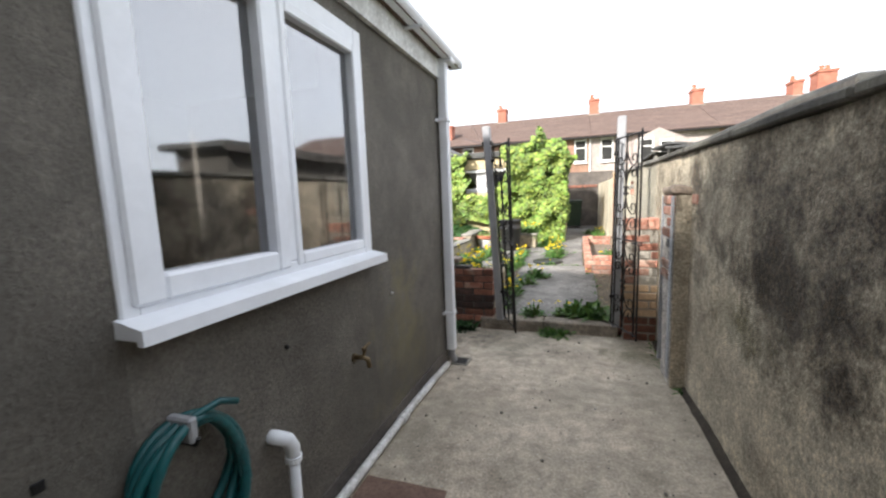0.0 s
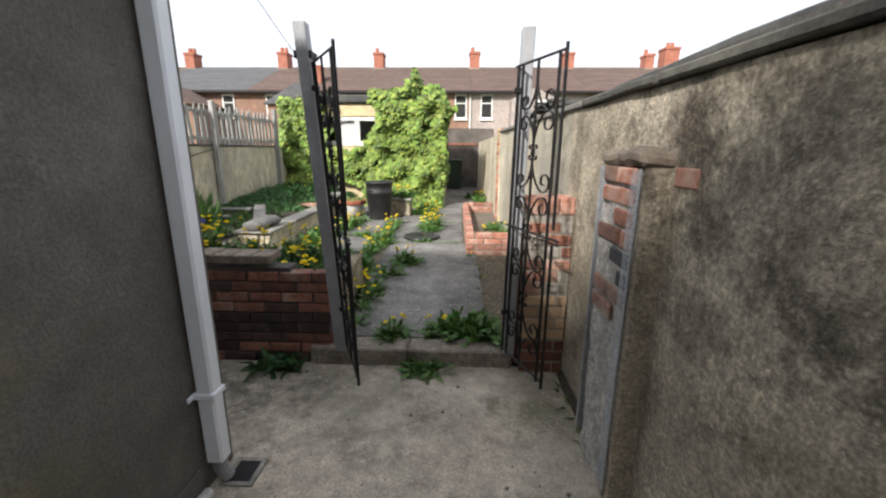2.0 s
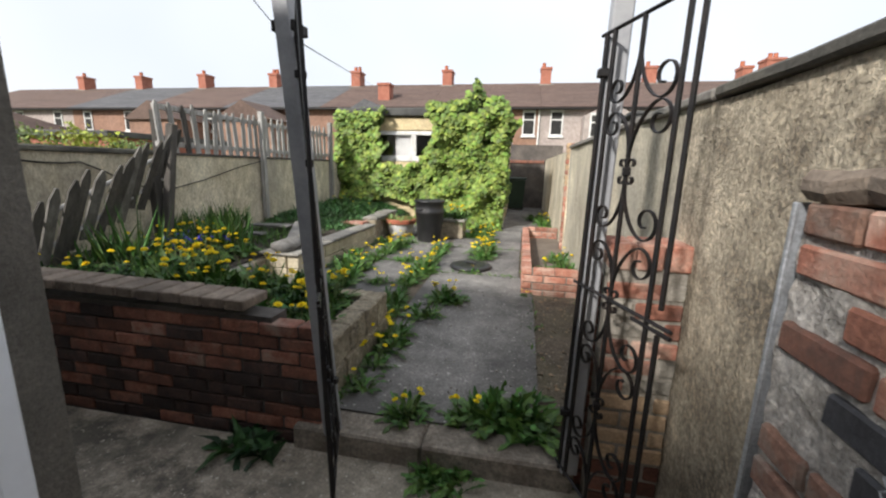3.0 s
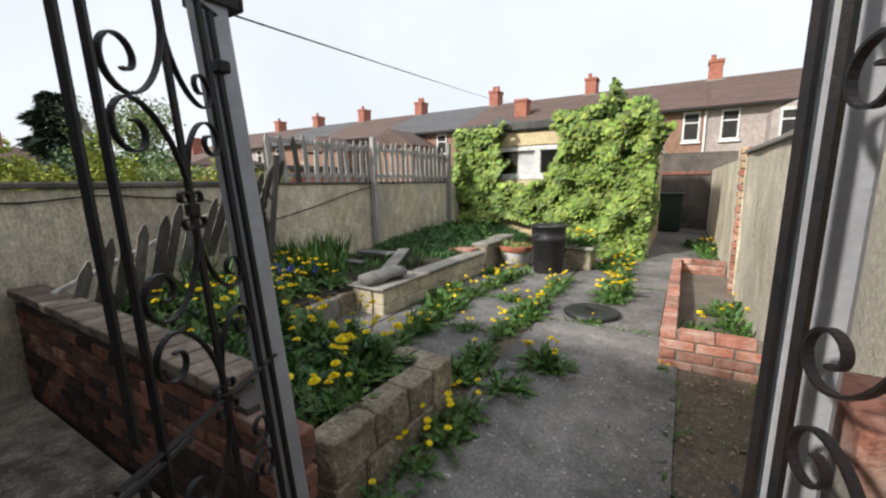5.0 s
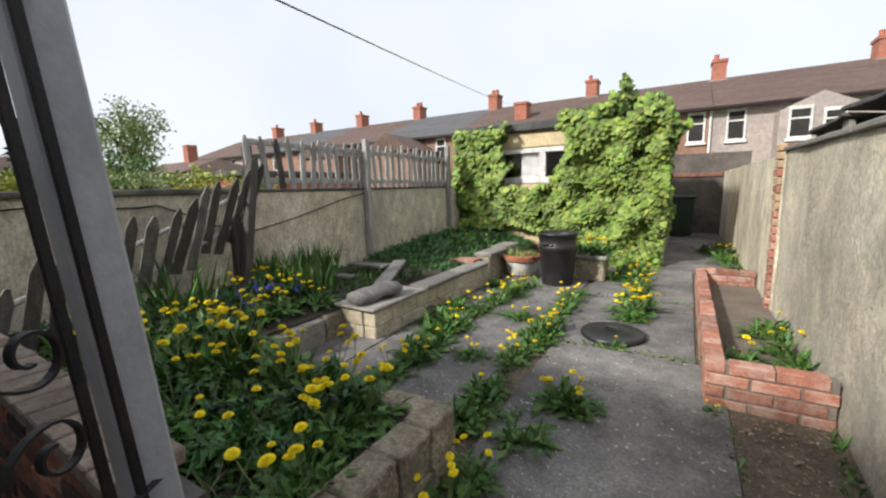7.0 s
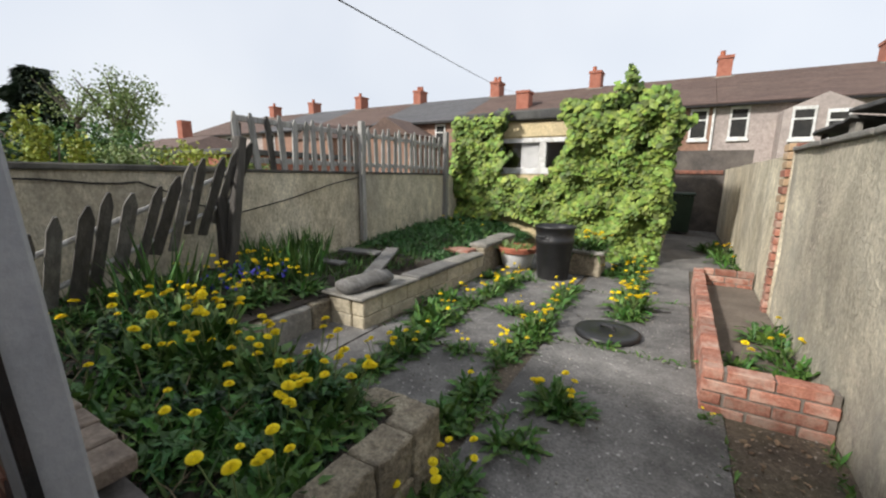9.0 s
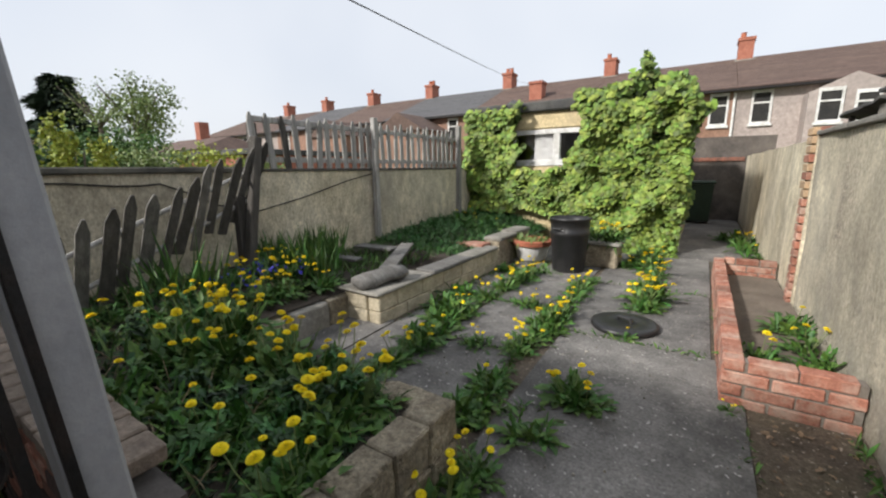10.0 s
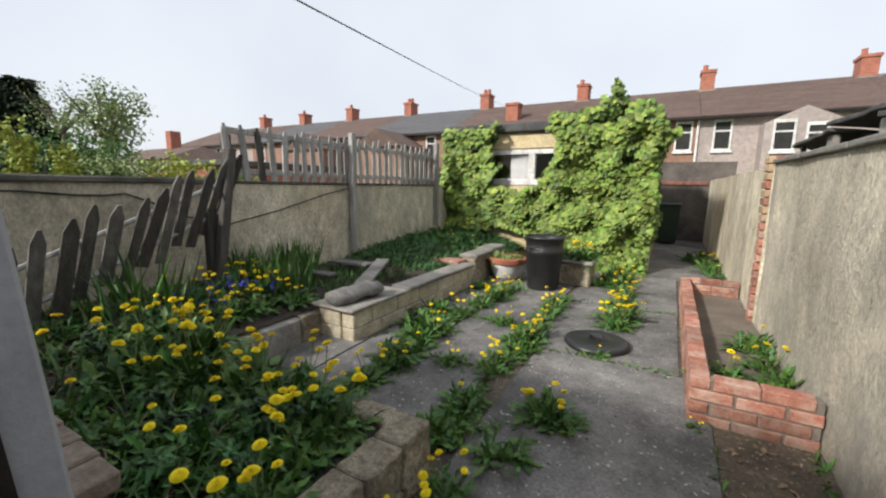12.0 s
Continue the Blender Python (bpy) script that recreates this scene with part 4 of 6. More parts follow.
def block(parent, x0, x1, y0, y1, z0, z1, mat=None, amp=0.014):
    bm = rough_up(bx(x0, x1, y0, y1, z0, z1, bev=0.009), amp * 0.75, 7, 3)
    return part("stone_block", rough_up(bm, amp * 0.5, 26), mat or STONE, parent)


y = 4.42
for w in (0.28, 0.25, 0.22, 0.22):
    block(bed, -0.72, -0.56, y, y + w - 0.008, 0.21, 0.40)
    y += w
y = 4.42
for w in (0.2, 0.3, 0.26, 0.2):
    block(bed, -0.695, -0.555, y, y + w - 0.008, 0.0, 0.205)
    y += w
for x1, w in ((-0.705, 0.26), (-0.97, 0.3), (-1.28, 0.33), (-1.62, 0.3), (-1.93, 0.32)):
    block(bed, x1 - w + 0.008, x1, 5.245, 5.385, 0.16, 0.395 - 0.03 * (x1 < -0.9))
    block(bed, x1 - w + 0.008, x1, 5.24, 5.38, 0.0, 0.155)
BED_CREAM = surf("cream_block", (0.42, 0.36, 0.25), (0.62, 0.55, 0.41), 4, 0.95, 0.7, 45, (0.25, 0.21, 0.15), 3, 0.6, vary=0.06)
bed2 = thing("raised_stone_bed", "raised bed of cream stone blocks topped with weathered slabs", "raised bed", (-2.0, 7.5, 0.1))
for z0, z1, o in ((0.06, 0.215, 0.0), (0.22, 0.37, 0.14)):
    y = 6.42 - o
    while y < 8.75:
        block(bed2, -2.085, -1.95, max(y, 6.42), min(y + 0.38, 8.8), z0, z1, mat=BED_CREAM, amp=0.004)
        y += 0.388
    block(bed2, -2.36, -2.10, 6.415, 6.54, z0, z1, mat=BED_CREAM, amp=0.004)
for y0, y1 in ((7.22, 8.03), (8.04, 8.75)):
    part("slab", rough_up(bx(-2.16, -1.92, y0, y1, 0.372, 0.415, bev=0.01), 0.008, 6, 2), PLANK_GREY if y0 < 8 else STONE_SLAB, bed2)
part("slab", rough_up(bx(-2.4, -1.92, 6.37, 7.2, 0.372, 0.40, bev=0.008), 0.006, 6, 2), STONE_SLAB, bed2)
for x0, x1 in ((-2.62, -2.09), (-3.1, -2.63)):
    part("slab", rough_up(bx(x0, x1, 8.6, 8.85, 0.40, 0.445, bev=0.008), 0.008, 6, 2), BRICK_RED if x0 > -2.7 else STONE_SLAB, bed2)
for y0, y1, z0 in ((8.85, 9.4, 0.36), (9.41, 9.95, 0.38)):
    part("slab", rough_up(bx(-2.2, -1.93, y0, y1, z0 + 0.1, z0 + 0.15, bev=0.01), 0.008, 6, 2), STONE_SLAB, bed2)
    block(bed2, -2.17, -1.96, y0, y1, 0.08, z0 + 0.098, amp=0.01)
log = thing("stone_lump", "rough grey weathered stone lying on the bed wall", "stone", (-2.14, 6.66, 0.40))
bm = lathe([(0.02, -0.27), (0.085, -0.25), (0.1, -0.1), (0.095, 0.05), (0.105, 0.18), (0.08, 0.27), (0.02, 0.28)], 14)
for v in bm.verts:
    v.co = Vector((v.co.x * 1.1, v.co.z, v.co.y * 0.75 + 0.06)) + 0.035 * noise.noise_vector(v.co * 9)
o = part("body", bm, PLANK_GREY, log, smooth=True)
o.matrix_parent_inverse = Matrix.Rotation(radians(-12), 4, "Z")
# step stones and loose planks of the little pond
edg = thing("bed_edging", "stone and brick edging between the two beds", "edging", (-2.42, 6.0, 0.05))
for k, (y0, y1) in enumerate(((5.48, 5.83), (5.84, 6.2), (6.21, 6.57))):
    block(edg, -2.5, -2.33, y0, y1, 0.0, 0.3 + 0.012 * k, STONE_SLAB if k == 1 else STONE)
for a, b, w in (((-2.33, 6.95, 0.44), (-2.75, 7.85, 0.52), 0.16), ((-3.3, 7.55, 0.5), (-2.75, 7.6, 0.5), 0.18), ((-3.35, 7.0, 0.48), (-2.8, 7.05, 0.47), 0.14)):
    pl = thing("plank", "loose grey weathered plank over the bed", "plank", a, group="loose planks")
    d = Vector(b) - Vector(a)
    m = Matrix.Translation((Vector(a) + Vector(b)) / 2) @ d.to_track_quat("X", "Z").to_matrix().to_4x4()
    part("board", bx(-d.length / 2, d.length / 2, -w / 2, w / 2, -0.014, 0.014, bev=0.004, m=m), PLANK_GREY, pl)
bedsoil = link("bed_soil", grid_sheet(-3.6, -0.69, 4.39, 5.4, 30, 12, bed_z), SOIL)
tagged(bedsoil, "dark soil of the overgrown flower bed", "soil", kind="structure")
bedsoil2 = link("bed_soil_far", grid_sheet(-3.6, -2.4, 5.4, 6.62, 16, 12, lambda x, y: bed_z(x, y) - 0.13 * smooth01(-3.0, -2.4, x)), SOIL)
tagged(bedsoil2, "dark soil of the overgrown flower bed", "soil", kind="structure")
bedsoil3 = link("mound_soil", grid_sheet(-3.6, -2.02, 6.62, 11.1, 20, 40, lambda x, y: bed_z(x, y) - 0.1 - 0.12 * (abs(x + 2.7) < 0.5 and 6.9 < y < 7.9)), SOIL)
tagged(bedsoil3, "soil of the grassy raised mound", "soil", kind="structure")

# ---- bin, lid, pots ----
BX, BY = -1.09, 9.1
GZ = 0.123
dbin = thing("dustbin", "black plastic dustbin without its lid", "bin", (BX, BY, GZ))
part("body", lathe([(0.195, 0), (0.2, 0.02), (0.235, 0.46), (0.245, 0.47), (0.245, 0.53), (0.238, 0.535), (0.245, 0.66), (0.258, 0.665), (0.26, 0.69), (0.245, 0.692), (0.235, 0.6), (0.19, 0.03)], 32, (BX, BY, GZ)), BLACK_PLASTIC, dbin, smooth=True)
for a in (-1.9, 1.24):
    c = Vector((BX + 0.25 * math.cos(a), BY + 0.25 * math.sin(a), GZ + 0.57))
    s = Vector((-math.sin(a), math.cos(a), 0))
    o_ = Vector((math.cos(a), math.sin(a), 0)) * 0.045
    part("handle", tb([c - s * 0.07, c - s * 0.065 + o_, c + s * 0.065 + o_, c + s * 0.07], 0.012, 8), BLACK_PLASTIC, dbin)
lid = thing("round_cover", "round black plastic dustbin cover lying on the path", "bin cover", (-0.155, 7.43, GZ))
part("disc", lathe([(0.255, 0), (0.262, 0.012), (0.258, 0.035), (0.23, 0.045), (0.12, 0.052), (0.11, 0.047), (0.02, 0.05)], 40, (-0.155, 7.43, GZ + 0.002)), BLACK_PLASTIC, lid, smooth=True)
part("handle", tb([(-0.21, 7.46, GZ + 0.05), (-0.2, 7.455, GZ + 0.075), (-0.11, 7.41, GZ + 0.075), (-0.1, 7.405, GZ + 0.05)], 0.014, 8), BLACK_PLASTIC, lid)
pot = thing("flower_pot", "white bowl planter with a red rim standing in the bed", "plant pot", (-1.69, 9.38, GZ))
part("bowl", lathe([(0.13, 0), (0.2, 0.05), (0.235, 0.2), (0.24, 0.24)], 28, (-1.69, 9.38, GZ)), WHITE_PAINT, pot, smooth=True)
part("rim", lathe([(0.242, 0.0), (0.275, 0.01), (0.28, 0.07), (0.25, 0.085), (0.23, 0.06)], 28, (-1.69, 9.38, GZ + 0.235)), TERRACOTTA, pot, "red clay rim")
part("compost", lathe([(0.22, 0.24), (0.215, 0.28), (0.01, 0.3)], 20, (-1.69, 9.38, GZ)), SOIL, pot)
trough = thing("stone_trough", "square concrete planter with plants by the dustbin", "planter", (-0.77, 9.62, GZ))
part("body", rough_up(bx(-0.97, -0.555, 9.42, 9.82, GZ, GZ + 0.3, bev=0.02), 0.008, 6, 2), STONE, trough)
part("rim", rough_up(bx(-1.0, -0.525, 9.39, 9.85, GZ + 0.3, GZ + 0.345, bev=0.012), 0.006, 6, 2), STONE_SLAB, trough)

# ---- shed ----
SY = 11.1
shed = thing("shed", "cream garden shed with a felt roof, overgrown with ivy", "shed", (-1.7, SY, 0.1))
bm = bmesh.new()
for q in ((-3.55, -2.70, 0.0, 2.4), (-1.5, 0.03, 0.0, 2.4), (-2.70, -1.5, 0.0, 1.5), (-2.70, -1.5, 2.1, 2.4)):
    box(bm, q[0], q[1], SY, SY + 0.12, q[2], q[3])
box(bm, -3.55, -3.43, SY + 0.12, 14.4, 0, 2.4)
box(bm, -0.09, 0.03, SY + 0.12, 14.4, 0, 2.4)
box(bm, -3.43, -0.09, 14.28, 14.4, 0, 2.4)
part("wall", bm, BOARD_CREAM, shed)
part("roof", rough_up(bx(-3.65, 0.12, SY - 0.12, 14.5, 2.4, 2.56, bev=0.02), 0.015, 3, 3), FELT, shed)
part("fascia", bx(-3.6, 0.06, SY - 0.03, SY - 0.002, 2.12, 2.37, bev=0.004), BOARD_CREAM, shed)
part("corner_board", bx(0.032, 0.065, SY - 0.03, SY + 0.06, 0.08, 2.36, bev=0.004), WHITE_PAINT, shed)
part("door_frame", bx(0.032, 0.06, SY + 0.06, 14.3, 2.0, 2.12), WHITE_PAINT, shed)
wn_ = part("window", (lambda b: ([box(b, *q[:2], SY - 0.02, SY + 0.05, *q[2:], bev=0.006) for q in ((-2.78, -1.44, 2.02, 2.1), (-2.78, -1.44, 1.47, 1.58), (-2.78, -2.70, 1.58, 2.02), (-1.52, -1.44, 1.58, 2.02), (-1.99, -1.87, 1.58, 2.02))], b)[1])(bmesh.new()), WHITE_PAINT, shed, "white timber window frame")
for q in ((-2.70, -1.99), (-1.87, -1.52)):
    g = part("pane", bx(q[0], q[1], SY + 0.02, SY + 0.026, 1.58, 2.02), GLASS, wn_)
    g.visible_shadow = False
bm = bmesh.new()
for k in range(14):
    u = -2.35 + 0.027 * k
    box(bm, u, u + 0.027, SY + 0.07 + 0.012 * (k % 2), SY + 0.08 + 0.012 * (k % 2), 1.52, 2.05)
part("curtain", bm, CURTAIN, shed, "white net curtain")

# ---- wheelie bin ----
wb = thing("wheelie_bin", "dark green plastic wheelie bin with a closed lid", "wheelie bin", (0.22, 15.1, GZ))
bm = bmesh.new()
lo = [bm.verts.new(p) for p in ((-0.02, 14.9, GZ + 0.06), (0.46, 14.9, GZ + 0.06), (0.46, 15.35, GZ + 0.06), (-0.02, 15.35, GZ + 0.06))]
hi = [bm.verts.new(p) for p in ((-0.07, 14.8, GZ + 0.92), (0.51, 14.8, GZ + 0.92), (0.51, 15.42, GZ + 0.92), (-0.07, 15.42, GZ + 0.92))]
for k in range(4):
    bm.faces.new((lo[k], lo[(k + 1) % 4], hi[(k + 1) % 4], hi[k]))
bm.faces.new(lo[::-1])
bm.faces.new(hi)
bmesh.ops.bevel(bm, geom=bm.edges[:], offset=0.02, segments=2, affect="EDGES")
part("body", bm, GREEN_PLASTIC, wb)
part("lid", bx(-0.1, 0.54, 14.76, 15.5, GZ + 0.925, GZ + 0.985, bev=0.02), GREEN_PLASTIC, wb)
part("handle", tb([(0.0, 15.53, GZ + 0.92), (0.44, 15.53, GZ + 0.92)], 0.016, 8), GREEN_PLASTIC, wb)
for xw in (-0.03, 0.43):
    part("wheel", tb([(xw, 15.4, GZ + 0.1), (xw + 0.05, 15.4, GZ + 0.1)], 0.1, 20), BLACK_PLASTIC, wb)

# ---- picket fence on the west wall ----
def picket(parent, base, top, w, mat, th=0.018):
    """A pointed board from base to top; its face looks along x."""
    b, t = Vector(base), Vector(top)
    d = t - b
    L = d.length
    bm = bmesh.new()
    out = [(-w / 2, 0), (w / 2, 0), (w / 2 * 0.95, L - 0.09), (0.01, L), (-0.01, L), (-w / 2 * 0.95, L - 0.09)]
    a = [bm.verts.new((th / 2, u, z)) for u, z in out]
    c = [bm.verts.new((-th / 2, u, z)) for u, z in out]
    bm.faces.new(a)
    bm.faces.new(c[::-1])
    for k in range(6):
        bm.faces.new((a[k], c[k], c[(k + 1) % 6], a[(k + 1) % 6]))
    z = d.normalized()
    xax = Vector((1, 0, 0))
    yax = z.cross(xax).normalized()
    xax = yax.cross(z)
    m = Matrix((xax, yax, z)).transposed().to_4x4()
    m.translation = b
    bmesh.ops.transform(bm, matrix=m, verts=bm.verts[:])
    return part("picket", bm, mat, parent)


rf = random.Random(11)
fence = thing("picket_fence", "weathered grey picket fence along the wall top", "fence", (LX, 8.4, 1.42))
FX = LX - 0.03
y = 6.5
k = 0
while y < 10.5:
    top = 2.02 + 0.05 * (y - 6.5) / 4 * 2 + rf.uniform(-0.025, 0.02)
    lean = rf.uniform(-0.05, 0.02) + (-0.05 if y < 7 else 0)
    picket(fence, (FX, y, 1.40 + 0.03 * (y - 6.5) / 4), (FX + rf.uniform(-0.02, 0.02), y + lean, top), 0.075, WOOD_DARK if k == 2 else WOOD_GREY)
    y += 0.145 if k > 1 else 0.19
    k += 1
for z in (1.52, 1.93):
    part("rail", bx(FX - 0.05, FX - 0.012, 6.45, 10.55, z, z + 0.06, bev=0.005), WOOD_GREY, fence)
part("post", bx(FX + 0.05, FX + 0.12, 8.17, 8.25, 0.5, 2.12, bev=0.006), WOOD_GREY, fence)
part("post", bx(FX + 0.02, FX + 0.1, 10.46, 10.55, 0.6, 2.2, bev=0.006), WOOD_GREY, fence)
part("post", bx(FX - 0.12, FX - 0.05, 6.48, 6.56, 1.3, 1.92, bev=0.006), WOOD_DARK, fence)
part("base_board", bx(FX - 0.01, FX + 0.05, 6.5, 10.5, 1.425, 1.455, bev=0.004), WOOD_DARK, fence)
wall_cop = thing("wall_coping", "dark coping pipes along the wall top", "coping", (LX, 3, 1.42), kind="structure")
part("coping_slab", rough_up(bx(LX - 0.24, LX + 0.04, -2, 6.45, 1.42, 1.475, bev=0.012), 0.006, 3, 3), COPING, wall_cop)
part("coping_slab", rough_up(bx(LX - 0.22, LX - 0.07, 6.45, 10.9, 1.42, 1.45, bev=0.01), 0.006, 3, 3), COPING, wall_cop)
cable = thing("cable", "thin dark cable sagging along the wall", "cable", (LX + 0.02, 6, 1.3))
part("wire", tb([(LX + 0.02, 3.0 + 0.15 * k, 1.34 - 0.02 * math.sin(k * 0.9)) for k in range(18)] + [(LX + 0.02, 5.75, 1.25), (LX + 0.03, 6.0, 1.12), (LX + 0.03, 6.4, 1.02), (LX + 0.03, 7.0, 1.13), (LX + 0.03, 7.7, 1.3), (LX + 0.03, 8.15, 1.38)], 0.007, 5), IRON, cable)

# the shade over these pickets is put into their dark wood colour
leaning = thing("broken_fence", "broken picket fence leaning down from the wall", "fence", (-3.2, 5.6, 0.5))
A0, A1 = Vector((-2.85, 4.35, 0.62)), Vector((-3.36, 6.25, 1.32))
for k in range(14):
    t = k / 13
    c = A0.lerp(A1, t)
    ln = rf.uniform(-0.05, 0.02) + 0.07 * (k > 11)
    picket(leaning, c + Vector((-0.11, -0.03 + rf.uniform(-0.015, 0.015), -0.3 + rf.uniform(-0.05, 0.05))), c + Vector((0.12, 0.065 + ln, 0.36 + rf.uniform(-0.05, 0.05))), rf.uniform(0.068, 0.09), WOOD_DARK if k % 3 else WOOD_MID)
for dz, dx in ((-0.14, -0.088), (0.14, 0.01)):
    part("rail", tb([A0 + Vector((dx, -0.1, dz)), A1 + Vector((dx, 0.05, dz))], 0.018, 6), WOOD_GREY, leaning)
part("post", bx(-3.42, -3.33, 6.06, 6.15, 0.4, 1.2, bev=0.008), WOOD_DARK, leaning)
part("post", rough_up(bx(-0.045, 0.045, -0.04, 0.04, 0, 1.25, bev=0.008, m=pose(-3.3, 6.1, 0.5, -7, 3, 0)), 0.006, 6), WOOD_DARK, leaning)

# ---- things beyond the walls ----
nb = thing("neighbour_shed", "low dark felt-roofed outbuilding behind the wall", "shed", (2.8, 7, -0.3))
part("wall", bx(2.45, 3.3, 4.05, 8.4, -0.3, 2.1), WOOD_DARK, nb)
part("roof", rough_up(bx(2.32, 3.42, 3.9, 8.55, 2.1, 2.18, bev=0.012), 0.03, 2, 4), FELT, nb)
part("fascia", bx(2.3, 2.318, 3.9, 8.55, 2.05, 2.14), WOOD_DARK, nb)
ruin = thing("ruined_lean_to", "ruined dark lean-to with a sagging torn felt roof", "lean-to", (2.8, 11, -0.3))
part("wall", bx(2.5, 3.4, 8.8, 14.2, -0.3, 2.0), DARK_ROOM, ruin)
for y0, y1, za, zb in ((8.7, 10.6, 2.16, 2.34), (10.5, 12.4, 2.42, 2.46), (12.3, 14.4, 2.36, 2.3)):
    bm = rough_up(bx(2.28, 3.5, y0, y1, -0.03, 0.03, bev=0.01), 0.05, 2.3, 5)
    for v in bm.verts:
        v.co.z += za + (zb - za) * (v.co.y - y0) / (y1 - y0) - 0.12 * (v.co.x - 2.28)
    part("roof_sheet", bm, FELT, ruin, "torn black roofing felt")
for y0, w in ((8.95, 0.06), (10.55, 0.22), (12.35, 0.3), (14.1, 0.06)):
    part("post", bx(2.36, 2.44, y0, y0 + w, -0.3, 2.24 if y0 < 10 else 2.3, bev=0.006), STONE_SLAB if w > 0.1 else WOOD_DARK, ruin)
part("rail", bx(2.34, 2.36, 8.8, 14.2, 1.98, 2.05, bev=0.004), WOOD_DARK, ruin)
nb2 = thing("brick_outhouse", "red brick outhouse with a flat black roof beyond the fence", "outhouse", (-7.5, 9, -0.3))
part("wall", bx(-9, -6.4, 8.2, 10.9, -0.3, 1.72), CHIMNEY_BRICK, nb2)
part("roof", bx(-9.1, -6.3, 8.1, 11, 1.72, 1.82, bev=0.01), FELT, nb2)
gh = thing("garden_outbuilding", "long low pale-roofed outbuilding among gardens", "outbuilding", (-10, 5.5, -0.3))
part("wall", bx(-12, -9.5, 2.0, 7.2, -0.3, 1.75), FAR_RENDER, gh)
part("roof", bx(-12.1, -9.4, 1.9, 7.3, 1.75, 1.9, bev=0.01), STONE_SLAB, gh)
for x0, y0, w in ((-32, 10, 9), (-27, 18, 8)):
    hs = thing("distant_house", "distant dark-roofed house between the trees", "house", (x0, y0, -0.3))
    part("wall", bx(x0 - w / 2, x0 + w / 2, y0 - 2.5, y0 + 2.5, -0.3, 2.6), FAR_RENDER, hs)
    bm = bmesh.new()
    vs = [bm.verts.new(p) for p in ((x0 - w / 2 - 0.3, y0 - 2.8, 2.6), (x0 + w / 2 + 0.3, y0 - 2.8, 2.6), (x0 + w / 2 + 0.3, y0 + 2.8, 2.6), (x0 - w / 2 - 0.3, y0 + 2.8, 2.6), (x0 - w / 2 + 1, y0, 3.5), (x0 + w / 2 - 1, y0, 3.5))]
    for q in ((0, 1, 5, 4), (1, 2, 5), (2, 3, 4, 5), (3, 0, 4), (3, 2, 1, 0)):
        bm.faces.new([vs[i] for i in q])
    part("roof", bm, TILE_BROWN, hs)
    part("chimney", bx(x0 - 0.28, x0 + 0.28, y0 - 0.3, y0 + 0.3, 3.2, 4.5), CHIMNEY_BRICK, hs)
# rear wing with a gable on the terrace
wing = thing("rear_wing", "rendered rear wing with a gable end and white windows", "house wing", (4.3, 24, -0.3))
bm = bmesh.new()
a = [bm.verts.new(p) for p in ((3.2, 24.0, -0.3), (5.6, 24.0, -0.3), (5.6, 24.0, 4.02), (4.4, 24.0, 4.6), (3.2, 24.0, 4.02))]
b = [bm.verts.new((v.co.x, 25.19, v.co.z)) for v in a]
bm.faces.new(a)
bm.faces.new(b[::-1])
for k in range(5):
    bm.faces.new((a[k], a[(k + 1) % 5], b[(k + 1) % 5], b[k]))
part("wall", bm, FAR_RENDER, wing)
for q in ((3.46, 4.16, 2.95, 4.13), (4.45, 5.1, 2.95, 3.98)):
    far_window(wing, *q, 24.0)
dpf = thing("drainpipe", "white drainpipe on the far terrace wall", "drainpipe", (1.05, TY - 0.06, 0))
part("pipe", tb([(1.05, TY - 0.06, -0.3), (1.05, TY - 0.06, EAVE - 0.1)], 0.05, 8), WHITE_PAINT, dpf)
for xc in (-7.6, -14.6, -20.5):
    wg = thing("rear_wing", "brick rear wing with a tiled roof on the terrace", "house wing", (xc, 23.5, -0.3))
    part("wall", bx(xc - 1.6, xc + 1.6, 22.6, 25.19, -0.3, 3.6), FAR_BRICK, wg)
    bm = bmesh.new()
    vs = [bm.verts.new(p) for p in ((xc - 1.8, 22.4, 3.58), (xc + 1.8, 22.4, 3.58), (xc, 22.4, 4.6), (xc - 1.8, 25.19, 3.58), (xc + 1.8, 25.19, 3.58), (xc, 25.19, 4.6))]
    for q in ((0, 2, 1), (3, 4, 5), (0, 3, 5, 2), (1, 2, 5, 4), (0, 1, 4, 3)):
        bm.faces.new([vs[i] for i in q])
    part("roof", bm, TILE_GREY if xc > -10 else TILE_BROWN, wg)
wire = thing("overhead_line", "thin overhead line running from the gate post to a chimney", "cable", (-0.52, 4.09, 1.9))
pa, pb = Vector((-0.572, 4.085, 1.9)), Vector((-8.0, 26.55, 6.05))
part("wire", tb([pa.lerp(pb, k / 24) - Vector((0, 0, 0.16 * math.sin(math.pi * k / 24))) for k in range(25)], 0.0032, 5), IRON, wire)
part("tie", (lambda b: ([box(b, -0.568, -0.468, q, q + 0.012, 1.875, 1.915, bev=0.003) for q in (4.036, 4.13)], [box(b, q, q + 0.01, 4.048, 4.13, 1.875, 1.915, bev=0.003) for q in (-0.568, -0.478)], b)[2])(bmesh.new()), IRON, wire)
line = thing("washing_line", "thin grey line tied between the gate post and the gutter", "line", (-0.52, 4.09, 1.92))
pb = Vector((-0.655, 3.2, 2.36))
part("cord", tb([pa.lerp(pb, k / 8) - Vector((0, 0, 0.015 * math.sin(math.pi * k / 8))) for k in range(9)], 0.002, 5), POST_PAINT, line)

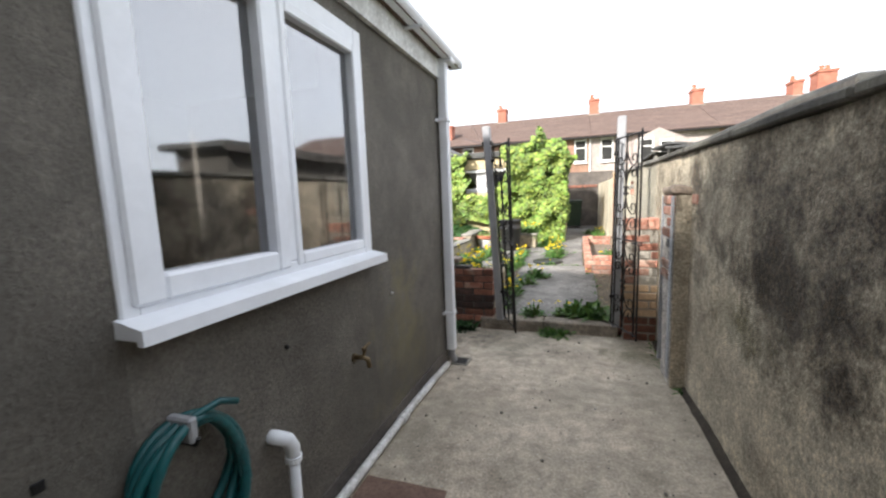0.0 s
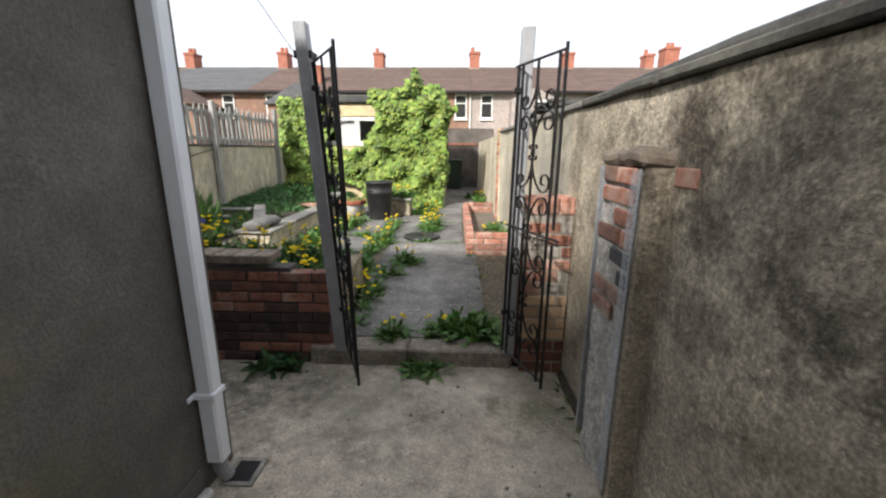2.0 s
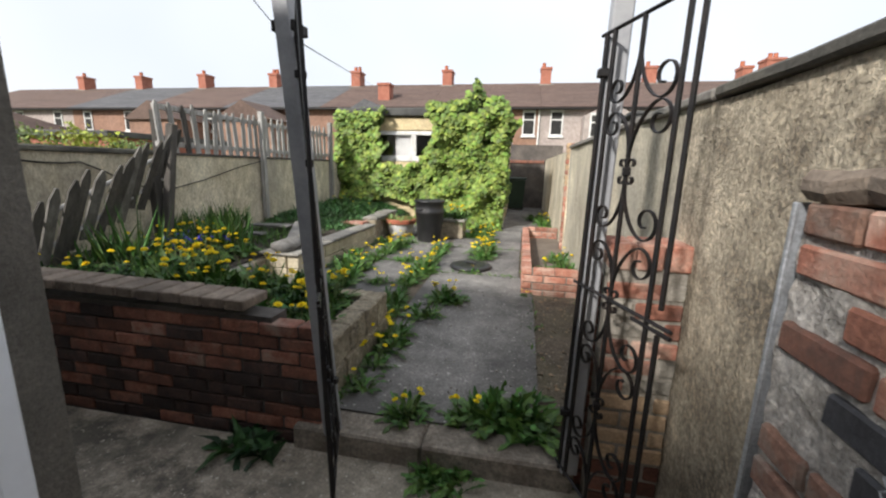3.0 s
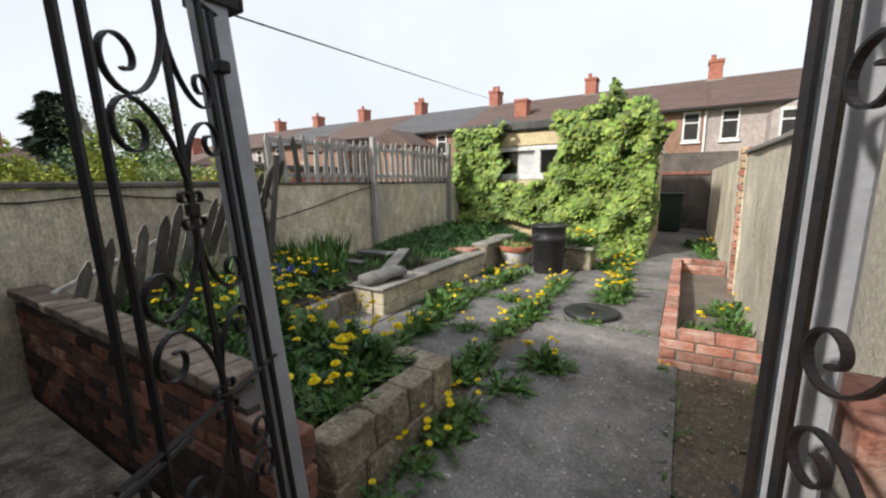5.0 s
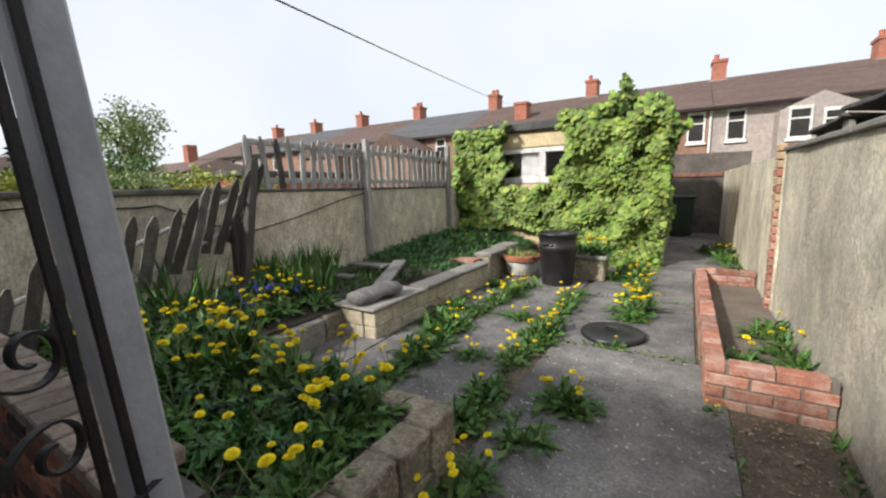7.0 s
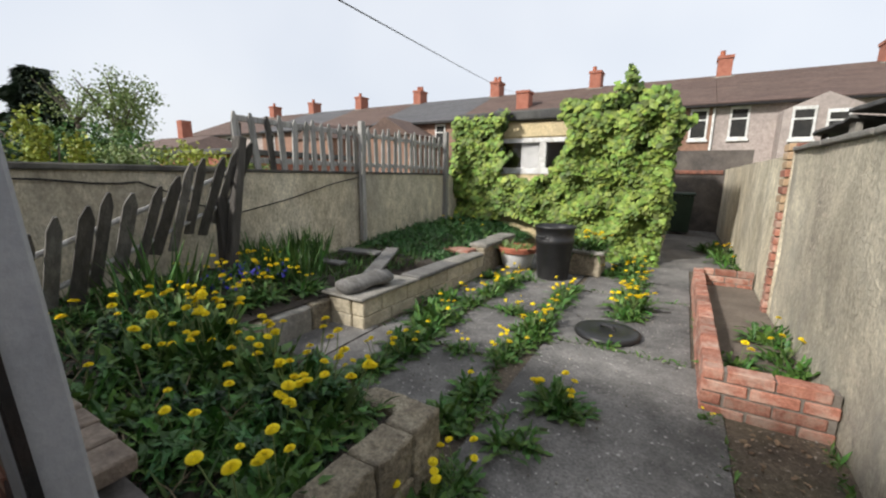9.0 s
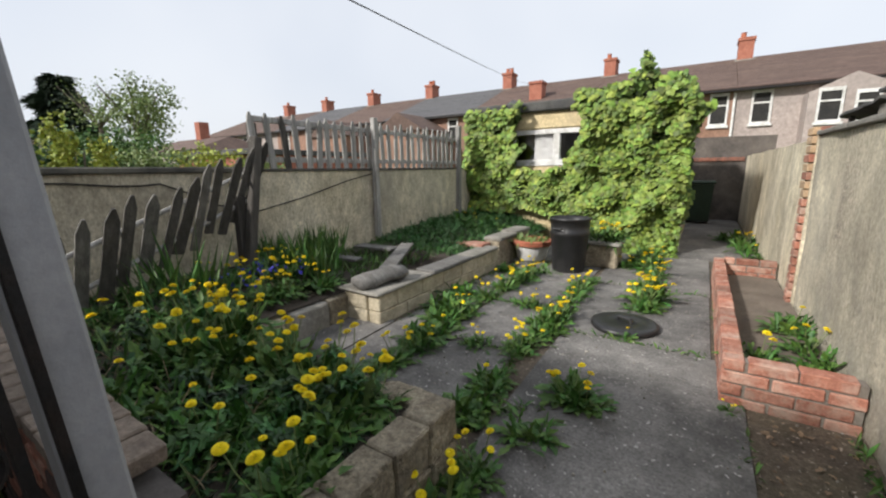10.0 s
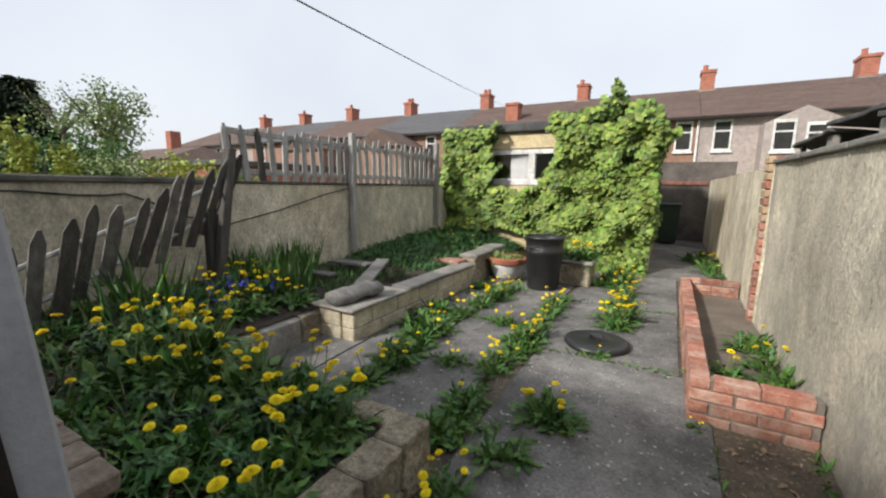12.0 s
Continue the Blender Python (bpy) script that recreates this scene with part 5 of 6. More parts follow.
# strip of dirt along the foot of the east wall
dirt = link("dirt_strip", rough_up(grid_sheet(1.03, 1.08, -1.0, 4.1, 3, 60, lambda x, y: yard_z(x, y) + 0.004 + 0.03 * (x - 1.03) / 0.05 + 0.008 * noise.noise((x * 9, y * 9, 0))), 0.008, 14), SOIL)
tagged(dirt, "dark dirt and moss gathered along the wall foot", "dirt", kind="structure")

# ---- plants ----
rp = np.random.RandomState(3)


def leaf_mesh(name, pts, dirs, lengths, widths, droop, mat, fold=0.25):
    """Many blades in one mesh: each a bent strip that starts at a point and grows along a direction."""
    n = len(pts)
    pts, dirs = np.asarray(pts, float), np.asarray(dirs, float)
    dirs /= np.linalg.norm(dirs, axis=1)[:, None] + 1e-9
    side = np.cross(dirs, np.array([0, 0, 1.0]) + 0.3 * rp.randn(n, 3))
    side /= np.linalg.norm(side, axis=1)[:, None] + 1e-9
    L, Wd = np.asarray(lengths)[:, None], np.asarray(widths)[:, None]
    dz = np.zeros((n, 3))
    dz[:, 2] = -np.asarray(droop) * np.asarray(lengths)
    m1 = pts + dirs * L * 0.45 + dz * 0.15
    tip = pts + dirs * L + dz
    nrm = np.cross(side, dirs)
    v = np.stack([pts - side * Wd * 0.15, pts + side * Wd * 0.15, m1 - side * Wd * 0.5 + nrm * Wd * fold, m1 + side * Wd * 0.5 + nrm * Wd * fold, m1, tip], 1).reshape(-1, 3)
    faces = []
    for i in range(n):
        o = 6 * i
        faces += [(o, o + 4, o + 2), (o, o + 1, o + 4), (o + 1, o + 3, o + 4), (o + 2, o + 4, o + 5), (o + 4, o + 3, o + 5)]
    me = bpy.data.meshes.new(name)
    me.from_pydata(v.tolist(), [], faces)
    me.materials.append(mat)
    return me


def heart_mesh(name, pts, normals, size, mat):
    """Many broad pointed leaves, each facing along its normal with the tip hanging."""
    n = len(pts)
    pts, normals = np.asarray(pts, float), np.asarray(normals, float)
    normals /= np.linalg.norm(normals, axis=1)[:, None] + 1e-9
    down = np.array([0, 0, -1.0]) + 0.45 * rp.randn(n, 3)
    down -= normals * (down * normals).sum(1)[:, None]
    down /= np.linalg.norm(down, axis=1)[:, None] + 1e-9
    side = np.cross(normals, down)
    s = np.asarray(size)[:, None]
    v = np.stack([pts, pts - down * s * 0.16 + side * s * 0.3 - normals * s * 0.08, pts + down * s * 0.12 + side * s * 0.52 - normals * s * 0.16, pts + down * s * 0.5 + side * s * 0.3 - normals * s * 0.1,
                  pts + down * s * 0.85 - normals * s * 0.16, pts + down * s * 0.5 - side * s * 0.3 - normals * s * 0.1, pts + down * s * 0.12 - side * s * 0.52 - normals * s * 0.16, pts - down * s * 0.16 - side * s * 0.3 - normals * s * 0.08], 1).reshape(-1, 3)
    faces = []
    for i in range(n):
        o = 8 * i
        faces += [(o, o + 1, o + 2, o + 3), (o, o + 3, o + 4), (o, o + 4, o + 5), (o, o + 5, o + 6, o + 7)]
    me = bpy.data.meshes.new(name)
    me.from_pydata(v.tolist(), [], faces)
    me.materials.append(mat)
    return me


def stuff(name, me, label, category):
    return tagged(new(name, me), label, category, kind="stuff")


# dandelions: one flower head and stem, leaves, three kinds of plant
def flower_head():
    """A full dandelion head: rings of narrow petals over a low dome."""
    verts, faces = [], []
    for ring, (r0, r1, z0, z1, n) in enumerate(((0.006, 0.027, 0.002, 0.002, 20), (0.005, 0.026, 0.004, 0.006, 20), (0.004, 0.0225, 0.006, 0.011, 18), (0.002, 0.017, 0.009, 0.015, 14), (0.001, 0.011, 0.011, 0.018, 10), (0.0, 0.005, 0.013, 0.02, 6))):
        for k in range(n):
            a = 2 * math.pi * (k + 0.5 * (ring % 2)) / n
            w = math.pi / n * 1.25
            o = len(verts)
            verts += [(r0 * math.cos(a), r0 * math.sin(a), z0), (r1 * 0.94 * math.cos(a - w), r1 * 0.94 * math.sin(a - w), z1), (r1 * 1.04 * math.cos(a), r1 * 1.04 * math.sin(a), z1 - 0.001), (r1 * 0.94 * math.cos(a + w), r1 * 0.94 * math.sin(a + w), z1)]
            faces.append((o, o + 1, o + 2, o + 3))
    me = bpy.data.meshes.new("flower")
    me.from_pydata(verts, [], faces)
    me.materials.append(PETAL)
    return me


HEAD = flower_head()


def notched_leaves(name, pts, dirs, lengths, widths, droop, mat):
    """Dandelion leaves: a midrib with back-pointing teeth on both sides and a broad tip, arching over."""
    verts, faces = [], []
    for p, d, L, W, dr in zip(np.asarray(pts, float), np.asarray(dirs, float), lengths, widths, droop):
        d = d / (np.linalg.norm(d) + 1e-9)
        sd = np.cross(d, np.array([0, 0, 1.0]) + 0.25 * rp.randn(3))
        sd /= np.linalg.norm(sd) + 1e-9
        up = np.cross(sd, d)
        o = len(verts)
        prof = ((0.0, 0.1), (0.2, 0.16), (0.3, 0.62), (0.38, 0.28), (0.52, 0.82), (0.6, 0.38), (0.76, 1.0), (0.9, 0.62), (1.0, 0.04))
        for t, w in prof:
            c = p + d * L * t - np.array([0, 0, 1.0]) * dr * L * t * t
            back = -d * W * 0.25 * (w > 0.5)
            verts += [c + sd * W * 0.5 * w + up * W * 0.18 * w + back, c, c - sd * W * 0.5 * w + up * W * 0.18 * w + back]
        for k in range(len(prof) - 1):
            a = o + 3 * k
            faces += [(a, a + 1, a + 4, a + 3), (a + 1, a + 2, a + 5, a + 4)]
    me = bpy.data.meshes.new(name)
    me.from_pydata([tuple(v) for v in verts], [], faces)
    me.materials.append(mat)
    return me


def dandelion(n_leaf, flowers, spread, tall, name="dandelion", mat=LEAF, label="dandelion plant with toothed leaves and bright yellow flowers"):
    th = thing(name, label, "plant", (0, 0, 0))
    a = rp.uniform(0, 2 * math.pi, n_leaf)
    el = rp.uniform(0.3, 1.35, n_leaf)
    d = np.stack([np.cos(a) * np.cos(el), np.sin(a) * np.cos(el), np.sin(el)], 1)
    p = np.stack([np.cos(a) * 0.01, np.sin(a) * 0.01, np.zeros(n_leaf)], 1) + rp.uniform(-spread * 0.45, spread * 0.45, (n_leaf, 3)) * np.array([1, 1, 0])
    me = notched_leaves("leaves", p, d, rp.uniform(0.55, 1.2, n_leaf) * spread, rp.uniform(0.16, 0.3, n_leaf) * spread, rp.uniform(0.15, 0.6, n_leaf), mat)
    ob = new("leaves", me)
    ob.parent = th
    for k in range(flowers):
        an, rr = rp.uniform(0, 2 * math.pi), rp.uniform(0.2, 0.8) * spread
        t = Vector((rr * math.cos(an), rr * math.sin(an), tall * rp.uniform(0.65, 1.15)))
        st = part("stem", tb([(t.x * 0.1, t.y * 0.1, 0), (t.x * 0.7, t.y * 0.7, t.z * 0.6), t], 0.0022, 5), STEM, th)
        st.matrix_parent_inverse = Matrix()
        fl = new("flower", HEAD)
        fl.parent = th
        sc = rp.uniform(0.68, 0.95)
        fl.matrix_basis = Matrix.Translation(t) @ Euler((rp.uniform(-0.3, 0.3), rp.uniform(-0.3, 0.3), an)).to_matrix().to_4x4() @ Matrix.Scale(sc, 4)
    return th


rk = random.Random(21)
kinds = [dandelion(30, 2, 0.15, 0.21), dandelion(40, 4, 0.18, 0.2), dandelion(55, 7, 0.2, 0.2), dandelion(40, 1, 0.18, 0.19), dandelion(60, 0, 0.18, 0.1, label="leafy green dandelion rosette without flowers"),
         dandelion(52, 4, 0.23, 0.3), dandelion(44, 2, 0.22, 0.28)]
for kd in kinds:
    tagged(kd, group="dandelions")
used = set()


def plant(k, x, y, z, s=1.0):
    m = pose(x, y, z - 0.005, 0, 0, rk.uniform(0, 360)) @ Matrix.Scale(s, 4)
    if k not in used:
        used.add(k)
        kinds[k].matrix_basis = m
        return kinds[k]
    q = copy_thing(kinds[k], m)
    q.matrix_basis = m
    return q


# in the joints of the path: kind, x, y, scale
for k, x, y, s in ((2, -0.23, 6.13, 1.0), (4, -0.28, 6.22, 0.9), (3, -0.15, 6.1, 0.9), (4, -0.70, 5.75, 1.0), (3, -0.71, 5.94, 1.0), (4, -0.70, 6.1, 0.9), (1, -0.70, 6.5, 0.8), (2, -0.70, 6.68, 0.8), (4, -0.69, 6.9, 0.8),
                   (2, -0.71, 7.1, 0.9), (2, -0.70, 7.3, 1.0), (1, -0.71, 7.55, 0.9), (3, -0.70, 7.8, 0.9), (1, -0.71, 8.05, 0.9), (2, -0.72, 8.3, 0.9), (3, -0.7, 8.6, 0.9), (1, -0.09, 7.95, 1.0), (2, -0.1, 8.1, 1.1),
                   (2, -0.03, 8.3, 1.1), (2, -0.1, 8.6, 1.0), (1, -0.05, 8.9, 1.0), (2, -0.12, 9.3, 1.0), (2, -0.2, 9.7, 1.1), (1, -0.18, 10.1, 1.0), (4, -0.3, 10.4, 1.2), (2, -0.45, 9.6, 0.8), (4, -0.4, 9.9, 1.1), (4, -0.3, 10.6, 1.2),
                   (1, -1.42, 5.75, 0.9), (1, -1.42, 6.0, 1.0), (2, -1.40, 6.2, 0.9), (4, -1.43, 6.35, 1.1), (3, -1.40, 6.5, 1.0), (4, -1.5, 6.7, 1.2), (1, -1.44, 6.9, 1.0), (4, -1.62, 6.95, 1.3), (3, -1.6, 7.2, 1.1), (4, -1.7, 7.4, 1.3), (1, -1.5, 7.5, 1.0),
                   (2, -1.44, 7.9, 0.9), (2, -1.43, 8.2, 1.0), (2, -1.40, 8.45, 1.0), (1, -1.5, 8.7, 0.9), (3, -1.3, 8.8, 0.8), (4, -1.7, 8.6, 1.0), (1, -1.05, 6.5, 0.7), (3, -1.1, 7.5, 0.7), (2, -1.0, 7.5, 0.7), (3, -0.13, 7.17, 0.6)):
    plant(k, x + rk.uniform(-0.03, 0.03), y, garden_z(x, y), s)
    if k in (1, 2, 4):
        plant(4, x + rk.uniform(-0.09, 0.09), y + rk.uniform(-0.12, 0.12), garden_z(x, y), s * rk.uniform(0.6, 0.85))
# along the bed wall and on the step
for k, x, y, s in ((2, -0.45, 5.1, 0.9), (1, -0.46, 5.36, 0.9), (1, -0.47, 4.85, 0.85), (4, -0.48, 5.25, 0.9), (3, -0.47, 4.6, 0.8), (4, -0.33, 5.72, 1.0), (1, -0.10, 4.36, 0.85), (4, -0.12, 4.4, 0.8), (1, 0.20, 4.42, 0.8)):
    plant(k, x, y, garden_z(x, y), s)
for x, y, s in ((0.45, 4.42, 1.3), (0.36, 4.46, 1.2), (0.54, 4.40, 1.1), (0.46, 4.52, 1.3), (0.3, 4.5, 1.0)):
    plant(4, x, y, garden_z(x, y), s)
for x, y in ((0.13, 4.11), (0.05, 4.12), (0.2, 4.12)):
    plant(4, x, y, yard_z(x, y), 0.75)
# in the planter
for k, x, y, s in ((0, 0.70, 7.1, 1.0), (4, 0.66, 7.0, 1.0), (1, 0.97, 7.35, 1.0), (4, 1.0, 7.1, 1.1), (3, 0.97, 7.9, 1.0), (4, 0.95, 7.7, 1.1), (4, 0.9, 6.95, 0.8)):
    plant(k, x, y, 0.2, s)
for k, x, y in ((4, 0.84, 12.3), (2, 0.95, 12.0), (4, 0.7, 12.6), (4, 0.95, 11.5), (3, 1.0, 11.0), (4, 0.9, 12.9)):
    plant(k, x, y, garden_z(x, y), 1.3)
plant(1, 0.52, 6.45, garden_z(0.5, 6.4), 0.35)
# in the flower bed: (x range, y range, plants, kinds): thick along the stone edging and by the leaning fence, thin between
for (x0, x1), (y0, y1), cnt, ks in (((-1.25, -0.8), (4.95, 5.2), 9, (0, 6, 0, 3)), ((-1.0, -0.76), (4.5, 4.95), 7, (0, 3, 0, 4)), ((-1.7, -1.0), (4.5, 4.95), 10, (0, 3, 3, 4)),
                                    ((-2.3, -1.0), (5.0, 5.24), 17, (5, 6, 5, 3)), ((-2.2, -1.3), (4.85, 5.1), 5, (6, 0, 3)), ((-2.7, -1.7), (4.5, 5.1), 10, (3, 4, 3, 0)), ((-3.3, -2.5), (4.5, 5.3), 7, (3, 4, 3)),
                                    ((-3.3, -2.55), (5.35, 5.8), 10, (3, 0, 0, 4)), ((-3.25, -2.55), (5.8, 6.4), 17, (1, 0, 1, 3))):
    for k in range(cnt):
        x, y = rk.uniform(x0, x1), rk.uniform(y0, y1)
        plant(rk.choice(ks), x, y, bed_z(x, y) - 0.13 * (y > 5.4) * smooth01(-3.0, -2.4, x), rk.uniform(0.85, 1.15))
for k in range(9):
    x, y = rk.uniform(-3.4, -2.3), rk.uniform(8.6, 10.5)
    plant(3, x, y, bed_z(x, y) - 0.07, 1.0)
tagged(thing("weed_clump", "dark leafy weed at the foot of the brick wall", "plant", (-0.85, 4.1, -0.08)))
wc = bpy.data.objects["weed_clump"]
q = 60
a, el = rp.uniform(0, 6.28, q), rp.uniform(0.2, 1.2, q)
me = leaf_mesh("leaves", rp.uniform(-0.12, 0.12, (q, 3)) * np.array([1.3, 0.5, 0]), np.stack([np.cos(a) * np.cos(el), np.sin(a) * np.cos(el) - 0.2, np.sin(el)], 1), rp.uniform(0.1, 0.24, q), rp.uniform(0.03, 0.06, q), rp.uniform(0.2, 0.6, q), LEAF_DARK)
o = new("leaves", me)
o.parent = wc


def field(count, xr, yr, zf, keep=lambda x, y: True):
    out = []
    while len(out) < count:
        x, y = rp.uniform(*xr), rp.uniform(*yr)
        if keep(x, y):
            out.append((x, y, zf(x, y)))
    return np.array(out)


def tuft_dirs(n, lo, hi):
    a, el = rp.uniform(0, 2 * math.pi, n), rp.uniform(lo, hi, n)
    return np.stack([np.cos(a) * np.cos(el), np.sin(a) * np.cos(el), np.sin(el)], 1)


in_bed = lambda x, y: not (y > 5.24 and x > -2.5)
p = field(3300, (-3.5, -0.73), (4.42, 6.6), lambda x, y: bed_z(x, y) - 0.02 - 0.13 * (y > 5.4) * smooth01(-3.0, -2.4, x), in_bed)
stuff("bed_weeds", leaf_mesh("bed_weeds", p, tuft_dirs(len(p), 0.3, 1.3), rp.uniform(0.06, 0.17, len(p)), rp.uniform(0.012, 0.045, len(p)), rp.uniform(0.2, 0.9, len(p)), LEAF_DARK), "dense dark green weeds and leaves filling the flower bed", "weeds")
p = field(520, (-3.5, -0.73), (4.42, 6.6), lambda x, y: bed_z(x, y) - 0.01 - 0.13 * (y > 5.4) * smooth01(-3.0, -2.4, x), in_bed)
stuff("bed_grass", leaf_mesh("bed_grass", p, tuft_dirs(len(p), 0.6, 1.45), rp.uniform(0.1, 0.24, len(p)), rp.uniform(0.008, 0.018, len(p)), rp.uniform(0.1, 0.5, len(p)), LEAF), "fresh green grass blades among the dandelions", "grass")
p = field(5200, (-3.58, -2.03), (8.1, 11.08), lambda x, y: bed_z(x, y) - 0.12, lambda x, y: x < -2.2 or y > 8.9)
stuff("mound_grass", leaf_mesh("mound_grass", p, tuft_dirs(len(p), 0.3, 1.3), rp.uniform(0.12, 0.26, len(p)), rp.uniform(0.012, 0.03, len(p)), rp.uniform(0.2, 0.7, len(p)), MOUND_LEAF), "long green grass on the raised mound", "grass")
p = field(700, (-3.55, -2.4), (6.65, 8.1), lambda x, y: bed_z(x, y) - 0.12)
stuff("pond_grass", leaf_mesh("pond_grass", p, tuft_dirs(len(p), 0.7, 1.4), rp.uniform(0.08, 0.24, len(p)), rp.uniform(0.008, 0.018, len(p)), rp.uniform(0.1, 0.5, len(p)), LEAF), "grass tufts round the loose planks", "grass")
p = field(900, (-3.4, -0.75), (4.45, 6.5), lambda x, y: bed_z(x, y) - 0.01 - 0.13 * (y > 5.4) * smooth01(-3.0, -2.4, x), in_bed)
stuff("dry_stalks", leaf_mesh("dry_stalks", p, tuft_dirs(len(p), 0.0, 1.2), rp.uniform(0.08, 0.22, len(p)), rp.uniform(0.004, 0.008, len(p)), rp.uniform(0.0, 0.4, len(p)), surf("dry_stalk", (0.2, 0.15, 0.09), (0.34, 0.27, 0.17), 12, 0.9, 0.1, 60, island=0.3)), "dry brown stalks lying among the weeds", "stalks")
for cx, cy, cnt, ln in ((-2.75, 5.3, 34, 0.62), (-2.95, 5.15, 20, 0.55), (-3.2, 6.85, 90, 0.5), (-2.85, 6.4, 90, 0.44), (-3.35, 6.4, 70, 0.46)):
    th = thing("iris_clump", "upright clump of sword-shaped green leaves", "plant", (cx, cy, bed_z(cx, cy) - 0.05), group="sword-leaved clumps")
    q = rp.uniform(-0.22, 0.22, (cnt, 3)) * np.array([1, 1, 0])
    o = new("leaves", leaf_mesh("leaves", q, tuft_dirs(cnt, 0.95, 1.5), rp.uniform(0.6, 1.1, cnt) * ln, rp.uniform(0.02, 0.035, cnt), rp.uniform(0, 0.2, cnt), LEAF))
    o.parent = th
# broad-leaved herbs among the dandelions
rh = np.random.RandomState(77)
for k in range(26):
    cx, cy = rh.uniform(-2.6, -0.85), rh.uniform(4.5, 5.28)
    th = thing("leafy_weed", "bushy weed with broad soft green leaves in the flower bed", "plant", (cx, cy, bed_z(cx, cy) - 0.02), group="leafy weeds in the bed")
    cnt = 60
    hgt = rh.uniform(0, 1, cnt)
    q = rh.uniform(-0.1, 0.1, (cnt, 3)) * np.array([1, 1, 0]) * (1.1 - hgt[:, None]) + np.stack([hgt * 0, hgt * 0, hgt * rh.uniform(0.1, 0.2)], 1)
    o = new("leaves", leaf_mesh("leaves", q, tuft_dirs(cnt, 0.1, 1.0), rh.uniform(0.04, 0.09, cnt), rh.uniform(0.02, 0.036, cnt), rh.uniform(0.2, 0.8, cnt), (LEAF_DARK, MOUND_LEAF, LEAF)[k % 3]))
    o.parent = th
# moss and small weeds in the joints
segs = [((-0.71, 5.5), (-0.71, 8.9), 380), ((-1.42, 5.5), (-1.42, 9.3), 420), ((-1.4, 6.52), (-0.72, 6.52), 50), ((-1.4, 7.52), (-0.72, 7.52), 90), ((-0.7, 7.115), (0.47, 7.115), 90), ((-0.1, 8.0), (-0.15, 10.3), 300), ((0.61, 5.2), (0.47, 8.6), 70), ((-0.6, 8.715), (0.46, 8.715), 60), ((-0.53, 4.4), (-0.53, 5.5), 160), ((-0.5, 9.55), (-0.1, 10.7), 140), ((-1.85, 6.6), (-1.85, 8.8), 160), ((-0.68, 5.7), (-0.15, 6.2), 80)]
pts = []
for a, b, c in segs:
    t = rp.rand(c)[:, None]
    q = np.array(a) * (1 - t) + np.array(b) * t + rp.randn(c, 2) * 0.025
    pts += [(x, y, garden_z(x, y) - 0.01) for x, y in q]
for c in range(150):
    yy = rp.uniform(4.5, 6.5)
    pts.append((1.05 - abs(rp.randn()) * 0.03, yy, garden_z(1, yy) - 0.01))
for c in range(60):
    yy = rp.uniform(2.9, 4.1)
    pts.append((1.04 - abs(rp.randn()) * 0.02, yy, yard_z(1, yy)))
n = len(pts)
stuff("joint_weeds", leaf_mesh("joint_weeds", pts, tuft_dirs(n, 0.2, 1.2), rp.uniform(0.03, 0.11, n), rp.uniform(0.008, 0.022, n), rp.uniform(0.1, 0.5, n), LEAF), "small green weeds growing in the joints of the path", "weeds")
for cx, cy, cz, cnt, ln, mt in ((-1.69, 9.38, GZ + 0.28, 160, 0.2, SPRING), (-0.77, 9.64, GZ + 0.3, 170, 0.24, LEAF)):
    th = thing("potted_plant", "bushy green plant growing over the pot", "plant", (cx, cy, cz))
    q = rp.uniform(-0.2, 0.2, (cnt, 3)) * np.array([1, 1, 0])
    o = new("leaves", leaf_mesh("leaves", q, tuft_dirs(cnt, 0.1, 1.3), rp.uniform(0.5, 1.1, cnt) * ln, rp.uniform(0.02, 0.04, cnt), rp.uniform(0.2, 0.9, cnt), mt))
    o.parent = th
for x, y in ((-0.9, 9.68), (-0.7, 9.58), (-0.62, 9.72)):
    plant(2, x, y, GZ + 0.36, 1.0)
q = field(26, (-3.2, -2.5), (5.5, 6.4), lambda x, y: bed_z(x, y) + 0.1)
stuff("blue_flowers", heart_mesh("blue_flowers", np.repeat(q, 5, 0) + rp.randn(130, 3) * 0.015, rp.randn(130, 3), np.full(130, 0.022), surf("violet_petal", (0.03, 0.03, 0.3), (0.06, 0.05, 0.45), 20, 0.7, 0.0, 30)), "small violet-blue flowers in the bed", "flowers")

# small debris: stones and dry leaves on the ground
pebs = field(260, (-0.65, 1.0), (1.0, 4.1), lambda x, y: yard_z(x, y) + 0.003)
bm = bmesh.new()
for c in pebs:
    r = rp.uniform(0.002, 0.006) if rp.rand() < 0.95 else 0.011
    bmesh.ops.create_icosphere(bm, subdivisions=1, radius=r, matrix=Matrix.Translation(c))
me = bpy.data.meshes.new("grit")
bm.to_mesh(me)
bm.free()
me.materials.append(surf("grit_stone", (0.1, 0.09, 0.075), (0.4, 0.37, 0.32), 40, 0.95, 0.2, 60, island=0.5))
stuff("grit", me, "loose grit and small stones on the yard concrete", "grit")
pebs = field(420, (-1.8, 1.0), (4.5, 9.5), lambda x, y: garden_z(x, y) + 0.004)
bm = bmesh.new()
for c in pebs:
    bmesh.ops.create_icosphere(bm, subdivisions=1, radius=rp.uniform(0.003, 0.008), matrix=Matrix.Translation(c))
me = bpy.data.meshes.new("path_grit")
bm.to_mesh(me)
bm.free()
me.materials.append(MATS["grit_stone"])
stuff("path_grit", me, "pale pebbles and grit scattered on the garden path", "grit")

